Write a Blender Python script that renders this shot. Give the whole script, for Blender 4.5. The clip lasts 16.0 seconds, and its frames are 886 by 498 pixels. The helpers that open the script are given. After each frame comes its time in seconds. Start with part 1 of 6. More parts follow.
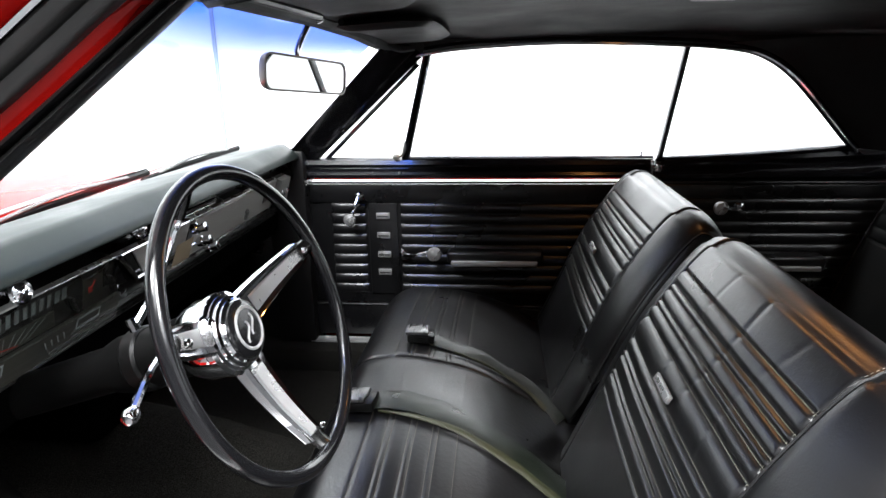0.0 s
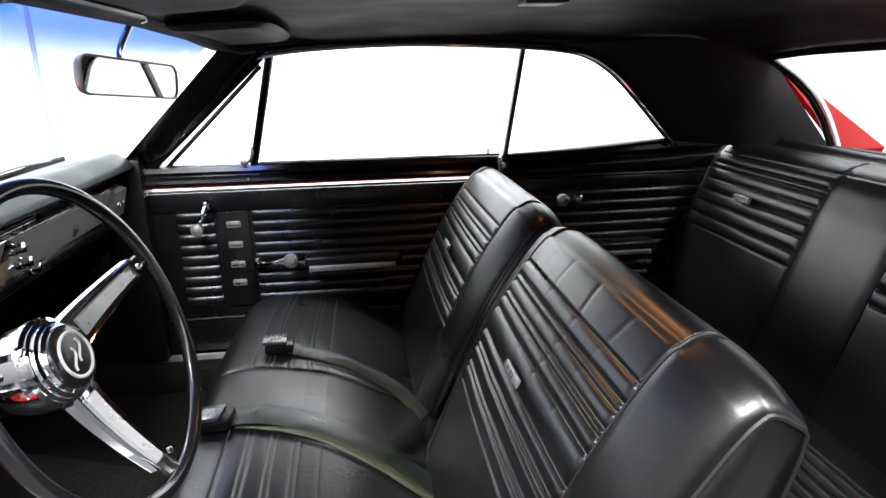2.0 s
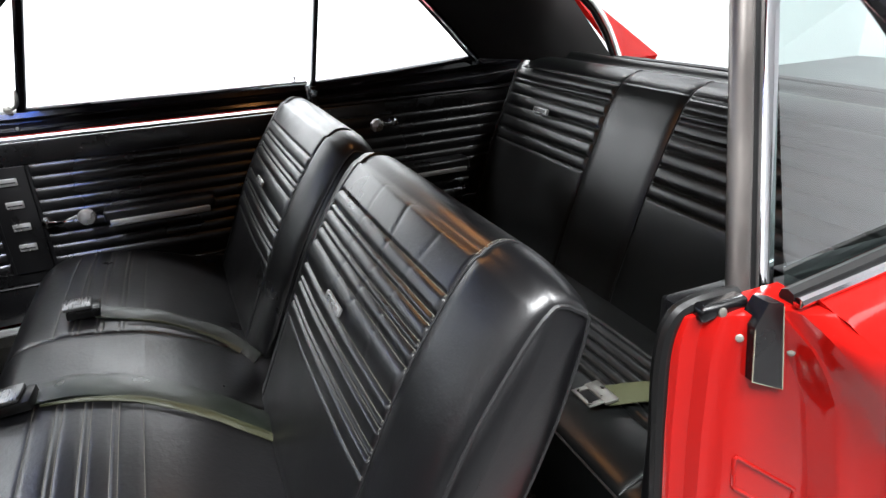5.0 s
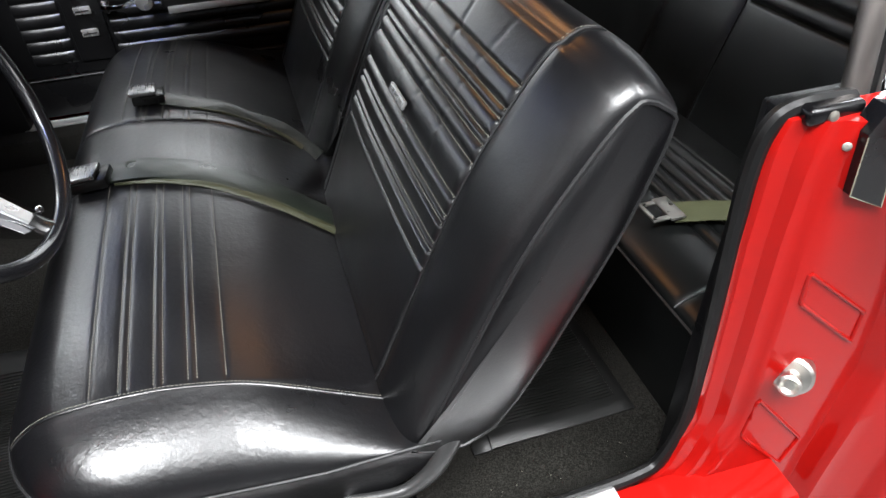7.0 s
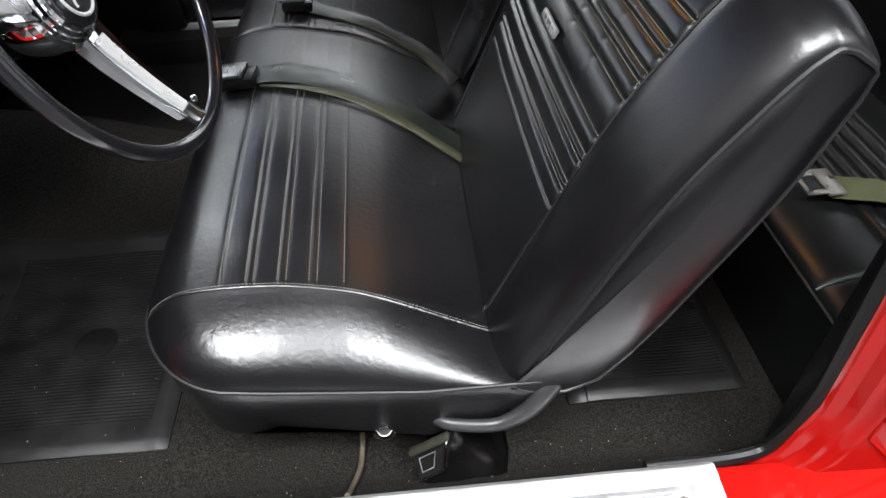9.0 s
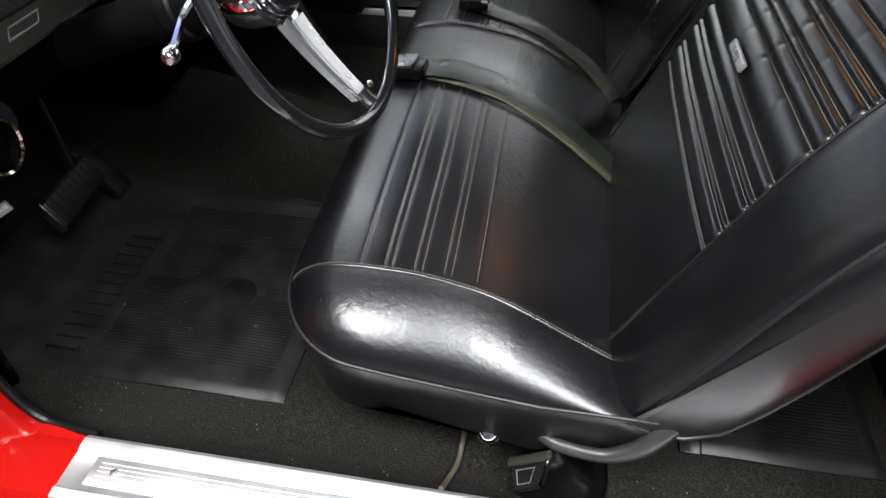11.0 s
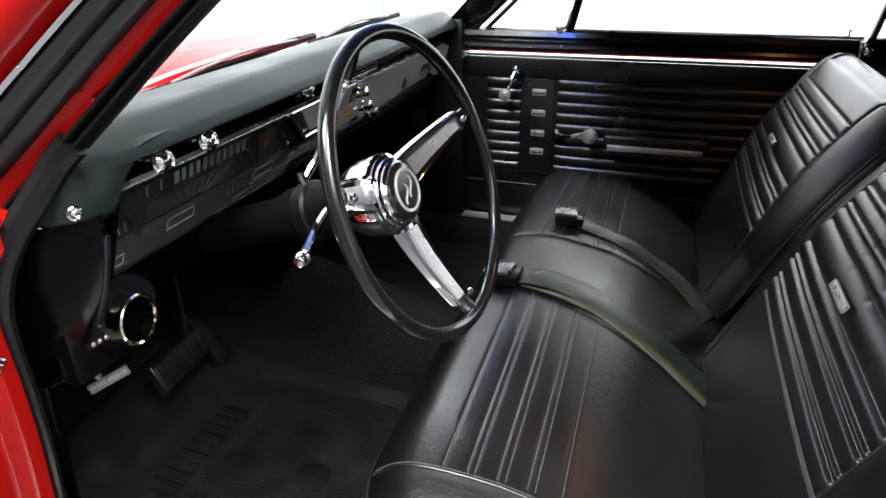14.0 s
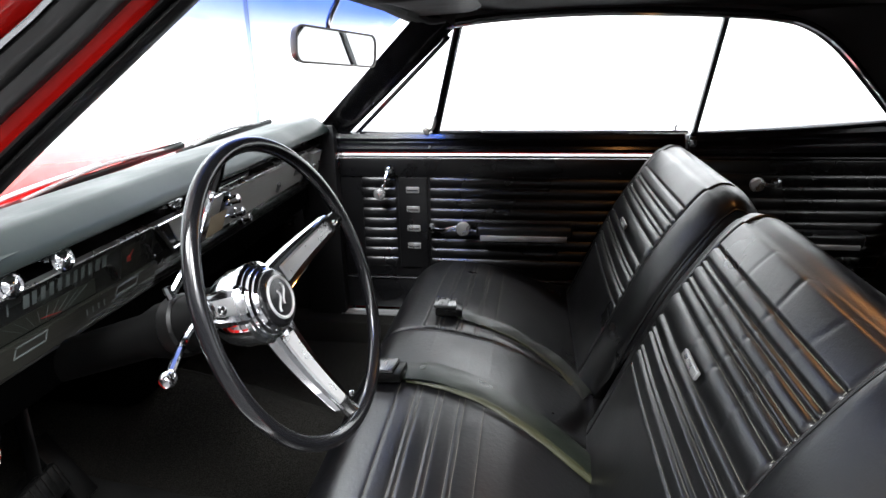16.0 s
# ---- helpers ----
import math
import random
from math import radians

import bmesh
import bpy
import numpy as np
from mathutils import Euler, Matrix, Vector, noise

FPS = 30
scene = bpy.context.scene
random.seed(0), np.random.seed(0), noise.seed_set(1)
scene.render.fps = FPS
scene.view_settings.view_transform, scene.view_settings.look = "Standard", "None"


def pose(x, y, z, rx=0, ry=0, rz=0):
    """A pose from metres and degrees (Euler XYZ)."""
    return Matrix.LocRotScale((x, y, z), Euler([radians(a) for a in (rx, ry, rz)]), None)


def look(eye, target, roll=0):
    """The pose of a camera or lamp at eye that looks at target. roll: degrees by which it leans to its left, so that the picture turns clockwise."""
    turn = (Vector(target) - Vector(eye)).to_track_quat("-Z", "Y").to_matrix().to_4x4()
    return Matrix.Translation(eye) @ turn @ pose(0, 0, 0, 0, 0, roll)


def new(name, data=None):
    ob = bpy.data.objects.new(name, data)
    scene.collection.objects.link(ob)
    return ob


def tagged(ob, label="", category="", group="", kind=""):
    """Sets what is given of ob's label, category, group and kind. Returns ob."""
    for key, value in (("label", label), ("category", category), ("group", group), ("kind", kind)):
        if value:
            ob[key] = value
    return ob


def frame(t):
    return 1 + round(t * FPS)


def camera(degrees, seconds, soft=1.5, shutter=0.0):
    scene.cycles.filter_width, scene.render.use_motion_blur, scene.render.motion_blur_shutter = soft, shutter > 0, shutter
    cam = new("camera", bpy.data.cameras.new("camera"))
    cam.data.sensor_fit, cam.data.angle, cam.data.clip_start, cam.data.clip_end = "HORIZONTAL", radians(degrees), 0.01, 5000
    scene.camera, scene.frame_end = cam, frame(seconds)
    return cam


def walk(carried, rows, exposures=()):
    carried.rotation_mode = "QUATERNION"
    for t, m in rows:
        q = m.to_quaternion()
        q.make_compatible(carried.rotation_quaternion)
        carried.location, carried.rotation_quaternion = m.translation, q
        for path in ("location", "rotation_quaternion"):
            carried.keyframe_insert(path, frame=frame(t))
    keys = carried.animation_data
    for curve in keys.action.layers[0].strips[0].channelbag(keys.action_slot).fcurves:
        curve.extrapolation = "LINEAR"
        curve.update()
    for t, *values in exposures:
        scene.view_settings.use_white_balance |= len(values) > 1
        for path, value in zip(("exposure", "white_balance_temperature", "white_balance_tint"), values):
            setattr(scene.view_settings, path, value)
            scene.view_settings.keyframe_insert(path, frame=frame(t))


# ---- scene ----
cam = camera(70.0, 16.0)
PATH = [
    (0, (0.0, 0.0, 1.18), (-0.184, 1.914, 0.629), -1.0),
    (0.5, (0.005, 0.0, 1.181), (-0.081, 1.92, 0.628), -1.0),
    (1, (0.013, -0.002, 1.182), (0.035, 1.919, 0.627), -1.1),
    (1.5, (0.019, -0.002, 1.181), (0.149, 1.915, 0.626), -1.1),
    (2, (0.026, -0.004, 1.18), (0.26, 1.903, 0.626), -1.2),
    (2.5, (0.028, -0.008, 1.182), (0.38, 1.881, 0.627), -0.9),
    (3, (0.037, -0.012, 1.185), (0.488, 1.854, 0.624), -1.2),
    (5.5, (0.061, -0.015, 1.172), (0.762, 1.624, 0.267), -1.9),
    (6, (0.061, -0.009, 1.161), (0.678, 1.576, 0.109), -2.3),
    (6.5, (0.057, -0.002, 1.149), (0.574, 1.543, -0.012), -2.6),
    (7, (0.052, 0.003, 1.137), (0.472, 1.501, -0.12), -2.7),
    (7.5, (0.045, 0.004, 1.125), (0.374, 1.465, -0.2), -2.9),
    (8, (0.038, 0.007, 1.116), (0.286, 1.446, -0.25), -2.7),
    (8.5, (0.032, 0.012, 1.116), (0.193, 1.449, -0.265), -2.7),
    (11, (-0.004, 0.013, 1.124), (-0.288, 1.446, -0.241), -1.9),
    (11.5, (-0.016, 0.013, 1.132), (-0.407, 1.481, -0.169), -1.4),
    (12, (-0.023, 0.011, 1.137), (-0.528, 1.497, -0.103), -1.3),
    (12.5, (-0.029, 0.011, 1.141), (-0.632, 1.508, -0.04), -1.2),
    (13, (-0.031, 0.009, 1.146), (-0.673, 1.544, 0.038), -0.9),
    (13.5, (-0.025, 0.005, 1.154), (-0.663, 1.617, 0.157), -0.9),
    (14, (-0.02, 0.002, 1.163), (-0.612, 1.695, 0.277), -1.0),
    (14.5, (-0.013, -0.001, 1.168), (-0.543, 1.759, 0.378), -1.2),
    (15, (-0.008, -0.002, 1.173), (-0.461, 1.804, 0.443), -1.2),
    (15.5, (-0.002, -0.004, 1.175), (-0.369, 1.842, 0.497), -1.3),
    (16, (0.002, -0.005, 1.178), (-0.273, 1.875, 0.555), -1.2),
]
walk(cam, [(t, look(eye, target, roll)) for t, eye, target, roll in PATH],
     exposures=[(0.0, 0.50), (3.0, 0.54), (5.5, 0.68), (8.5, 0.44), (11.0, 0.24), (12.5, 0.18), (14.5, 0.38), (16.0, 0.50)])

# ---- light: a white photo studio with ceiling softboxes ----
world = bpy.data.worlds.new("world")
scene.world = world
world.use_nodes = True
world.node_tree.nodes["Background"].inputs[0].default_value = (1, 1, 1, 1)
world.node_tree.nodes["Background"].inputs[1].default_value = 0.3
scene.view_settings.exposure = 0.0
CY = 1.175          # middle of the car, across


def softbox(x, y, z, sx, sy, power, target):
    data = bpy.data.lights.new("softbox", "AREA")
    data.shape, data.size, data.size_y, data.energy = "RECTANGLE", sx, sy, power
    data.color = (0.96, 0.98, 1.0)
    ob = new("softbox_lamp", data)
    ob.matrix_world = look((x, y, z), target)
    return ob


softbox(-0.95, -0.80, 3.50, 1.00, 1.10, 185, (-0.2, 0.5, 0.5))
softbox(1.50, -0.85, 3.50, 1.10, 1.20, 158, (0.1, 0.5, 0.5))
softbox(-3.2, 3.4, 3.7, 3.0, 1.2, 290, (-3.0, 5.6, 1.0))
softbox(1.4, 3.6, 3.7, 3.0, 1.2, 330, (1.6, 5.8, 1.2))
softbox(-3.6, 1.2, 3.7, 2.2, 1.6, 260, (-5.6, 1.2, 0.8))
softbox(3.8, 0.2, 3.7, 2.0, 3.0, 420, (6.5, -0.6, 0.8))
softbox(3.2, -2.4, 3.95, 3.0, 2.4, 130, (3.2, -2.4, 0.0))
softbox(0.3, -1.1, 3.95, 3.4, 1.8, 128, (-0.3, -0.6, 0.0))
# warm dome lamp in the middle of the headliner
dome_data = bpy.data.lights.new("dome_bulb", "AREA")
dome_data.shape, dome_data.size, dome_data.size_y, dome_data.energy, dome_data.color = "RECTANGLE", 0.06, 0.04, 0.42, (1.0, 0.42, 0.12)
new("dome_bulb", dome_data).matrix_world = look((0.36, CY, 1.272), (0.36, CY, 0.0))


# ---- materials ----
def material(name, color, rough=0.5, metal=0.0, coat=0.0, spec=0.5, vary=0.25, scale=6.0, grain=0.0, grain_scale=400.0, kind="noise",
             rough_vary=0.1, stretch=None, contrast=False, dust=0.0, relief=0.0003, wrinkle=0.0, wrinkle_scale=38):
    """A surface with broad tone changes, fine grain relief and uneven gloss."""
    m = bpy.data.materials.new(name)
    m.use_nodes = True
    n, l = m.node_tree.nodes, m.node_tree.links
    b = n["Principled BSDF"]
    b.inputs["Metallic"].default_value = metal
    b.inputs["Coat Weight"].default_value = coat
    b.inputs["Coat Roughness"].default_value = 0.04
    b.inputs["Specular IOR Level"].default_value = spec
    co = n.new("ShaderNodeTexCoord")
    src = co.outputs["Object"]
    if stretch:
        mp = n.new("ShaderNodeMapping")
        mp.inputs["Scale"].default_value = stretch
        l.new(src, mp.inputs["Vector"])
        src = mp.outputs["Vector"]
    big = n.new("ShaderNodeTexNoise")
    big.inputs["Scale"].default_value, big.inputs["Detail"].default_value = scale, 6
    l.new(src, big.inputs["Vector"])
    ramp = n.new("ShaderNodeMix")
    ramp.data_type = "RGBA"
    ramp.inputs["A"].default_value = (*[c * (1 - vary) for c in color], 1)
    ramp.inputs["B"].default_value = (*[min(1, c * (1 + vary) + dust) for c in color], 1)
    if contrast:
        cr = n.new("ShaderNodeMapRange")
        cr.inputs["From Min"].default_value, cr.inputs["From Max"].default_value = 0.40, 0.68
        l.new(big.outputs["Fac"], cr.inputs["Value"])
        l.new(cr.outputs["Result"], ramp.inputs["Factor"])
    else:
        l.new(big.outputs["Fac"], ramp.inputs["Factor"])
    l.new(ramp.outputs["Result"], b.inputs["Base Color"])
    rr = n.new("ShaderNodeMapRange")
    rr.inputs["From Min"].default_value, rr.inputs["From Max"].default_value = 0.3, 0.7
    rr.inputs["To Min"].default_value, rr.inputs["To Max"].default_value = max(0.02, rough - rough_vary), min(1, rough + rough_vary)
    l.new(big.outputs["Fac"], rr.inputs["Value"])
    l.new(rr.outputs["Result"], b.inputs["Roughness"])
    if grain:
        fine = n.new("ShaderNodeTexVoronoi" if kind == "voronoi" else "ShaderNodeTexNoise")
        fine.inputs["Scale"].default_value = grain_scale
        l.new(src, fine.inputs["Vector"])
        bump = n.new("ShaderNodeBump")
        bump.inputs["Strength"].default_value, bump.inputs["Distance"].default_value = grain, relief
        l.new(fine.outputs["Distance" if kind == "voronoi" else "Fac"], bump.inputs["Height"])
        l.new(bump.outputs["Normal"], b.inputs["Normal"])
        if wrinkle:
            wr, wb = n.new("ShaderNodeTexNoise"), n.new("ShaderNodeBump")
            wr.inputs["Scale"].default_value, wr.inputs["Detail"].default_value, wr.inputs["Distortion"].default_value = wrinkle_scale, 3, 0.3
            l.new(co.outputs["Object"], wr.inputs["Vector"])
            wb.inputs["Strength"].default_value, wb.inputs["Distance"].default_value = wrinkle, 0.004
            l.new(wr.outputs["Fac"], wb.inputs["Height"])
            l.new(wb.outputs["Normal"], bump.inputs["Normal"])
    return m


def glass(name, tint, band=None, gloss=0.05):
    """A thin pane: clear, faintly tinted, with a weak mirror on top. band: (z low, z high, colour) of a shade strip."""
    m = bpy.data.materials.new(name)
    m.use_nodes = True
    n, l = m.node_tree.nodes, m.node_tree.links
    n.remove(n["Principled BSDF"])
    out = n["Material Output"]
    clear, shine, mix = n.new("ShaderNodeBsdfTransparent"), n.new("ShaderNodeBsdfGlossy"), n.new("ShaderNodeMixShader")
    shine.inputs["Roughness"].default_value = 0.02
    clear.inputs["Color"].default_value = (*tint, 1)
    if band:
        co, sep, mr, cm = n.new("ShaderNodeTexCoord"), n.new("ShaderNodeSeparateXYZ"), n.new("ShaderNodeMapRange"), n.new("ShaderNodeMix")
        l.new(co.outputs["Object"], sep.inputs[0])
        l.new(sep.outputs["Z"], mr.inputs["Value"])
        mr.interpolation_type = "SMOOTHSTEP"
        mr.inputs["From Min"].default_value, mr.inputs["From Max"].default_value = band[0], band[1]
        cm.data_type = "RGBA"
        cm.inputs["A"].default_value, cm.inputs["B"].default_value = (*tint, 1), (*band[2], 1)
        l.new(mr.outputs["Result"], cm.inputs["Factor"])
        l.new(cm.outputs["Result"], clear.inputs["Color"])
    fr, pw, sc = n.new("ShaderNodeLayerWeight"), n.new("ShaderNodeMath"), n.new("ShaderNodeMath")
    fr.inputs["Blend"].default_value = 0.5
    pw.operation, pw.inputs[1].default_value = "POWER", 5.0
    sc.operation, sc.inputs[1].default_value, sc.inputs[2].default_value = "MULTIPLY_ADD", 0.55, gloss
    l.new(fr.outputs["Facing"], pw.inputs[0])
    l.new(pw.outputs[0], sc.inputs[0])
    l.new(sc.outputs[0], mix.inputs[0])
    l.new(clear.outputs[0], mix.inputs[1])
    l.new(shine.outputs[0], mix.inputs[2])
    l.new(mix.outputs[0], out.inputs["Surface"])
    return m


VINYL = material("black_vinyl", (0.0026, 0.0026, 0.0031), 0.32, spec=0.60, vary=0.3, scale=7, grain=0.26, grain_scale=330, relief=0.0006, rough_vary=0.05, wrinkle=0.11, wrinkle_scale=110)
VINYL_BACK = material("black_vinyl_back", (0.0023, 0.0023, 0.0027), 0.32, vary=0.3, scale=8, grain=0.26, grain_scale=400, relief=0.0006, rough_vary=0.05, wrinkle=0.04, wrinkle_scale=110)
VINYL_DARK = material("black_vinyl_rear", (0.0025, 0.0029, 0.0029), 0.34, spec=0.52, vary=0.25, scale=9, grain=0.15, grain_scale=330, relief=0.0005, rough_vary=0.04, wrinkle=0.02)
PIPING = material("vinyl_piping", (0.007, 0.007, 0.0075), 0.45, spec=0.4, vary=0.2)
THREAD = material("stitch_thread", (0.13, 0.125, 0.105), 0.8, vary=0.3, scale=300)
DOOR_VINYL = material("door_trim_vinyl", (0.0045, 0.0045, 0.005), 0.32, vary=0.3, grain=0.2, grain_scale=600)
DOOR_PAINT = material("black_gloss_paint", (0.006, 0.006, 0.008), 0.16, coat=0.5, vary=0.2, rough_vary=0.04)
DASH_PAD = material("dash_pad_vinyl", (0.010, 0.016, 0.015), 0.42, spec=0.34, vary=0.15, grain=0.4, grain_scale=700)
PLASTIC = material("black_plastic", (0.0022, 0.0022, 0.0025), 0.25, spec=0.35, vary=0.2, grain=0.1)
DARK_METAL = material("painted_steel_black", (0.003, 0.003, 0.003), 0.35, spec=0.25, vary=0.3)
CHROME = material("chrome", (0.72, 0.73, 0.75), 0.07, metal=1.0, vary=0.05, rough_vary=0.03)
BRUSHED = material("brushed_metal", (0.58, 0.58, 0.58), 0.28, metal=0.8, vary=0.06, scale=25, rough_vary=0.04, grain=0.02)
BRUSH_DARK = material("brushed_dark_metal", (0.20, 0.20, 0.20), 0.32, metal=1.0, vary=0.2, scale=30, stretch=(20, 1, 20), grain=0.1)
STRIP = material("worn_bright_strip", (0.06, 0.06, 0.062), 0.38, metal=0.9, vary=0.15, scale=12)
COLUMN = material("satin_black_column", (0.0012, 0.0012, 0.0012), 0.55, spec=0.12, vary=0.2)
HINGE = material("grey_satin_paint", (0.020, 0.020, 0.020), 0.38, spec=0.5, vary=0.25, scale=20)
# the body's red again, brightened to paint the light on the hood
HOOD_RED = material("red_car_paint_lit", (0.42, 0.007, 0.006), 0.25, spec=0.07, vary=0.05, scale=3, rough_vary=0.03)
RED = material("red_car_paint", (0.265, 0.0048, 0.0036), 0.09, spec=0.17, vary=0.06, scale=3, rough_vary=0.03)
COVER_PLASTIC = material("black_moulded_plastic", (0.0015, 0.0015, 0.0015), 0.24, spec=0.55, vary=0.2, grain=0.2, grain_scale=500)
BUCKLE_METAL = material("dark_worn_metal", (0.012, 0.012, 0.012), 0.28, metal=0.3, vary=0.15, scale=20)
RUBBER = material("black_rubber", (0.005, 0.005, 0.005), 0.40, spec=0.2, vary=0.3, grain=0.3, grain_scale=300)
RUBBER_GREY = material("grey_worn_rubber", (0.016, 0.016, 0.016), 0.42, spec=0.4, vary=0.3, scale=30, grain=0.2, grain_scale=300)
MAT_RUBBER = material("mat_rubber", (0.0050, 0.0050, 0.0047), 0.42, spec=0.28, vary=0.5, scale=18, grain=0.3, grain_scale=250, dust=0.004)
CARPET = material("black_carpet", (0.0110, 0.0102, 0.0085), 0.95, spec=0.08, contrast=True, relief=0.003, vary=0.55, scale=380, grain=1.0, grain_scale=600, rough_vary=0.04, dust=0.006)
HEADLINER = material("black_headliner", (0.010, 0.0095, 0.0095), 0.6, spec=0.35, vary=0.2, grain=0.4, grain_scale=800)
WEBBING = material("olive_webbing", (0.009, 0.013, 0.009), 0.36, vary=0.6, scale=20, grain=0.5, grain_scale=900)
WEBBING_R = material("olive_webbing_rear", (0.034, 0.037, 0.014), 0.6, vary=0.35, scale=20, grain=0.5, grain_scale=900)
WEBBING_EDGE = material("olive_webbing_pale", (0.030, 0.033, 0.014), 0.5, vary=0.5, scale=25, grain=0.5, grain_scale=900)
LATCH = material("olive_grey_steel", (0.055, 0.055, 0.042), 0.4, metal=0.6, vary=0.3, scale=60)
CORD = material("brown_cord", (0.05, 0.04, 0.026), 0.6, vary=0.4, scale=80)
REVEAL = material("pale_reveal", (0.66, 0.69, 0.68), 0.4, vary=0.08, scale=30)
ALU = material("aluminium_sill", (0.62, 0.62, 0.62), 0.42, metal=0.85, vary=0.12, scale=20, grain=0.1)
WHITE = material("studio_white", (0.85, 0.86, 0.87), 0.7, vary=0.03, scale=0.6)
FLOOR_M = material("studio_floor_grey", (0.11, 0.11, 0.112), 0.45, vary=0.08, scale=2)
SEAM_M = material("wall_seam", (0.28, 0.36, 0.36), 0.7, vary=0.1)
# near-black that paints deep shade in hollows and below the dash
SHADE_BLACK = material("shade_black", (0.0004, 0.0004, 0.0004), 0.95, spec=0.01, vary=0.2)
SILVER = material("silver_print", (0.30, 0.30, 0.30), 0.35, metal=0.5, vary=0.1)
REDM = material("red_print", (0.35, 0.02, 0.015), 0.5)
WHITEM = material("white_print", (0.75, 0.75, 0.75), 0.5)
RINGM = material("silver_ring_paint", (0.62, 0.62, 0.62), 0.35, metal=0.4, vary=0.05)
SCREW = material("dull_zinc_screw", (0.26, 0.25, 0.22), 0.4, metal=0.9, vary=0.3, scale=200)
FRESH = material("galvanised_bolt", (0.55, 0.54, 0.50), 0.35, metal=1.0, vary=0.2, scale=60)
YELLOWED = material("yellowed_chrome", (0.70, 0.66, 0.50), 0.12, metal=1.0, vary=0.2, scale=20)
MIRROR = material("mirror_glass", (0.92, 0.93, 0.93), 0.02, metal=1.0, vary=0.0, rough_vary=0.0)
GLASS = glass("side_glass", (0.97, 0.985, 0.98))
SHIELD = glass("windshield_glass", (0.93, 0.97, 0.97), band=(1.155, 1.252, (0.02, 0.09, 0.50)))
QGLASS = glass("tinted_glass", (0.70, 0.86, 0.82), gloss=0.36)
LENS = glass("gauge_lens", (0.95, 0.97, 0.96), gloss=0.06)
DIALFACE = material("dial_face", (0.020, 0.020, 0.020), 0.25, vary=0.2)
WALL_GREY = material("unseen_wall_grey", (0.17, 0.17, 0.174), 0.8, vary=0.1, scale=0.8)
MARK = material("dim_scale_print", (0.14, 0.155, 0.155), 0.5, vary=0.2)
GLOVE = material("brushed_aluminium_panel", (0.42, 0.42, 0.40), 0.42, metal=0.25, vary=0.25, scale=14, stretch=(12, 1, 12), grain=0.15)
KICK = material("kick_panel_black", (0.0012, 0.0012, 0.0012), 0.22, spec=0.09, vary=0.2)
BAND = material("olive_grey_panel", (0.032, 0.032, 0.027), 0.38, vary=0.2, scale=20, stretch=(10, 1, 10))
POST_METAL = material("dull_stainless", (0.17, 0.155, 0.145), 0.36, metal=0.9, vary=0.2, scale=12)
LABEL = material("grey_label", (0.22, 0.23, 0.25), 0.5, vary=0.15)

# ---- building helpers ----
WORLD_OF = {}


def thing(name, loc, label, category, group="", kind=""):
    ob = new(name)
    ob.location = loc
    ob.empty_display_size = 0.05
    WORLD_OF[ob] = Matrix.Translation(loc)
    return tagged(ob, label, category, group, kind)


def part(name, bm, mat, parent=None, label="", smooth=True, sharp=35):
    me = bpy.data.meshes.new(name)
    bmesh.ops.recalc_face_normals(bm, faces=bm.faces[:])
    if smooth:
        for f in bm.faces:
            f.smooth = True
        for e in bm.edges:
            if len(e.link_faces) == 2 and e.calc_face_angle(0) > radians(sharp):
                e.smooth = False
    bm.to_mesh(me)
    bm.free()
    me.materials.append(mat)
    ob = new(name, me)
    WORLD_OF[ob] = Matrix.Identity(4)
    if parent:
        ob.parent = parent
        ob.matrix_parent_inverse = WORLD_OF[parent].inverted()
    if label:
        ob["label"] = label
    return ob


def box(x0, x1, y0, y1, z0, z1, bev=0.0, seg=2, m=None):
    bm = bmesh.new()
    bmesh.ops.create_cube(bm, size=1, matrix=Matrix.Translation(((x0 + x1) / 2, (y0 + y1) / 2, (z0 + z1) / 2)) @ Matrix.Diagonal((x1 - x0, y1 - y0, z1 - z0, 1)))
    if bev:
        bmesh.ops.bevel(bm, geom=bm.edges[:], offset=bev, segments=seg, affect="EDGES", profile=0.5)
    if m:
        bm.transform(m)
    return bm


def join(*bms):
    out = bms[0]
    for b in bms[1:]:
        me = bpy.data.meshes.new("tmp")
        b.to_mesh(me)
        b.free()
        out.from_mesh(me)
        bpy.data.meshes.remove(me)
    return out


def loft(rings, closed=True, caps=True, loop=False):
    bm = bmesh.new()
    rows = [[bm.verts.new(p) for p in r] for r in rings]
    n = len(rows[0])
    pairs = list(zip(rows, rows[1:])) + ([(rows[-1], rows[0])] if loop else [])
    for a, b in pairs:
        for i in range(n if closed else n - 1):
            j = (i + 1) % n
            bm.faces.new((a[i], a[j], b[j], b[i]))
    if caps and closed and not loop:
        bm.faces.new(rows[0])
        bm.faces.new(rows[-1])
    return bm


def smooth_path(pts, per=6, closed=False):
    """Catmull-Rom through the points."""
    P = [Vector(p) for p in pts]
    out, n = [], len(P)
    for i in range(n if closed else n - 1):
        p0 = P[(i - 1) % n] if closed or i > 0 else P[0] * 2 - P[1]
        p1, p2 = P[i], P[(i + 1) % n]
        p3 = P[(i + 2) % n] if closed or i + 2 < n else p2 * 2 - p1
        for k in range(per):
            t = k / per
            out.append(0.5 * ((2 * p1) + (p2 - p0) * t + (2 * p0 - 5 * p1 + 4 * p2 - p3) * t * t + (3 * p1 - p0 - 3 * p2 + p3) * t ** 3))
    if not closed:
        out.append(P[-1])
    return out


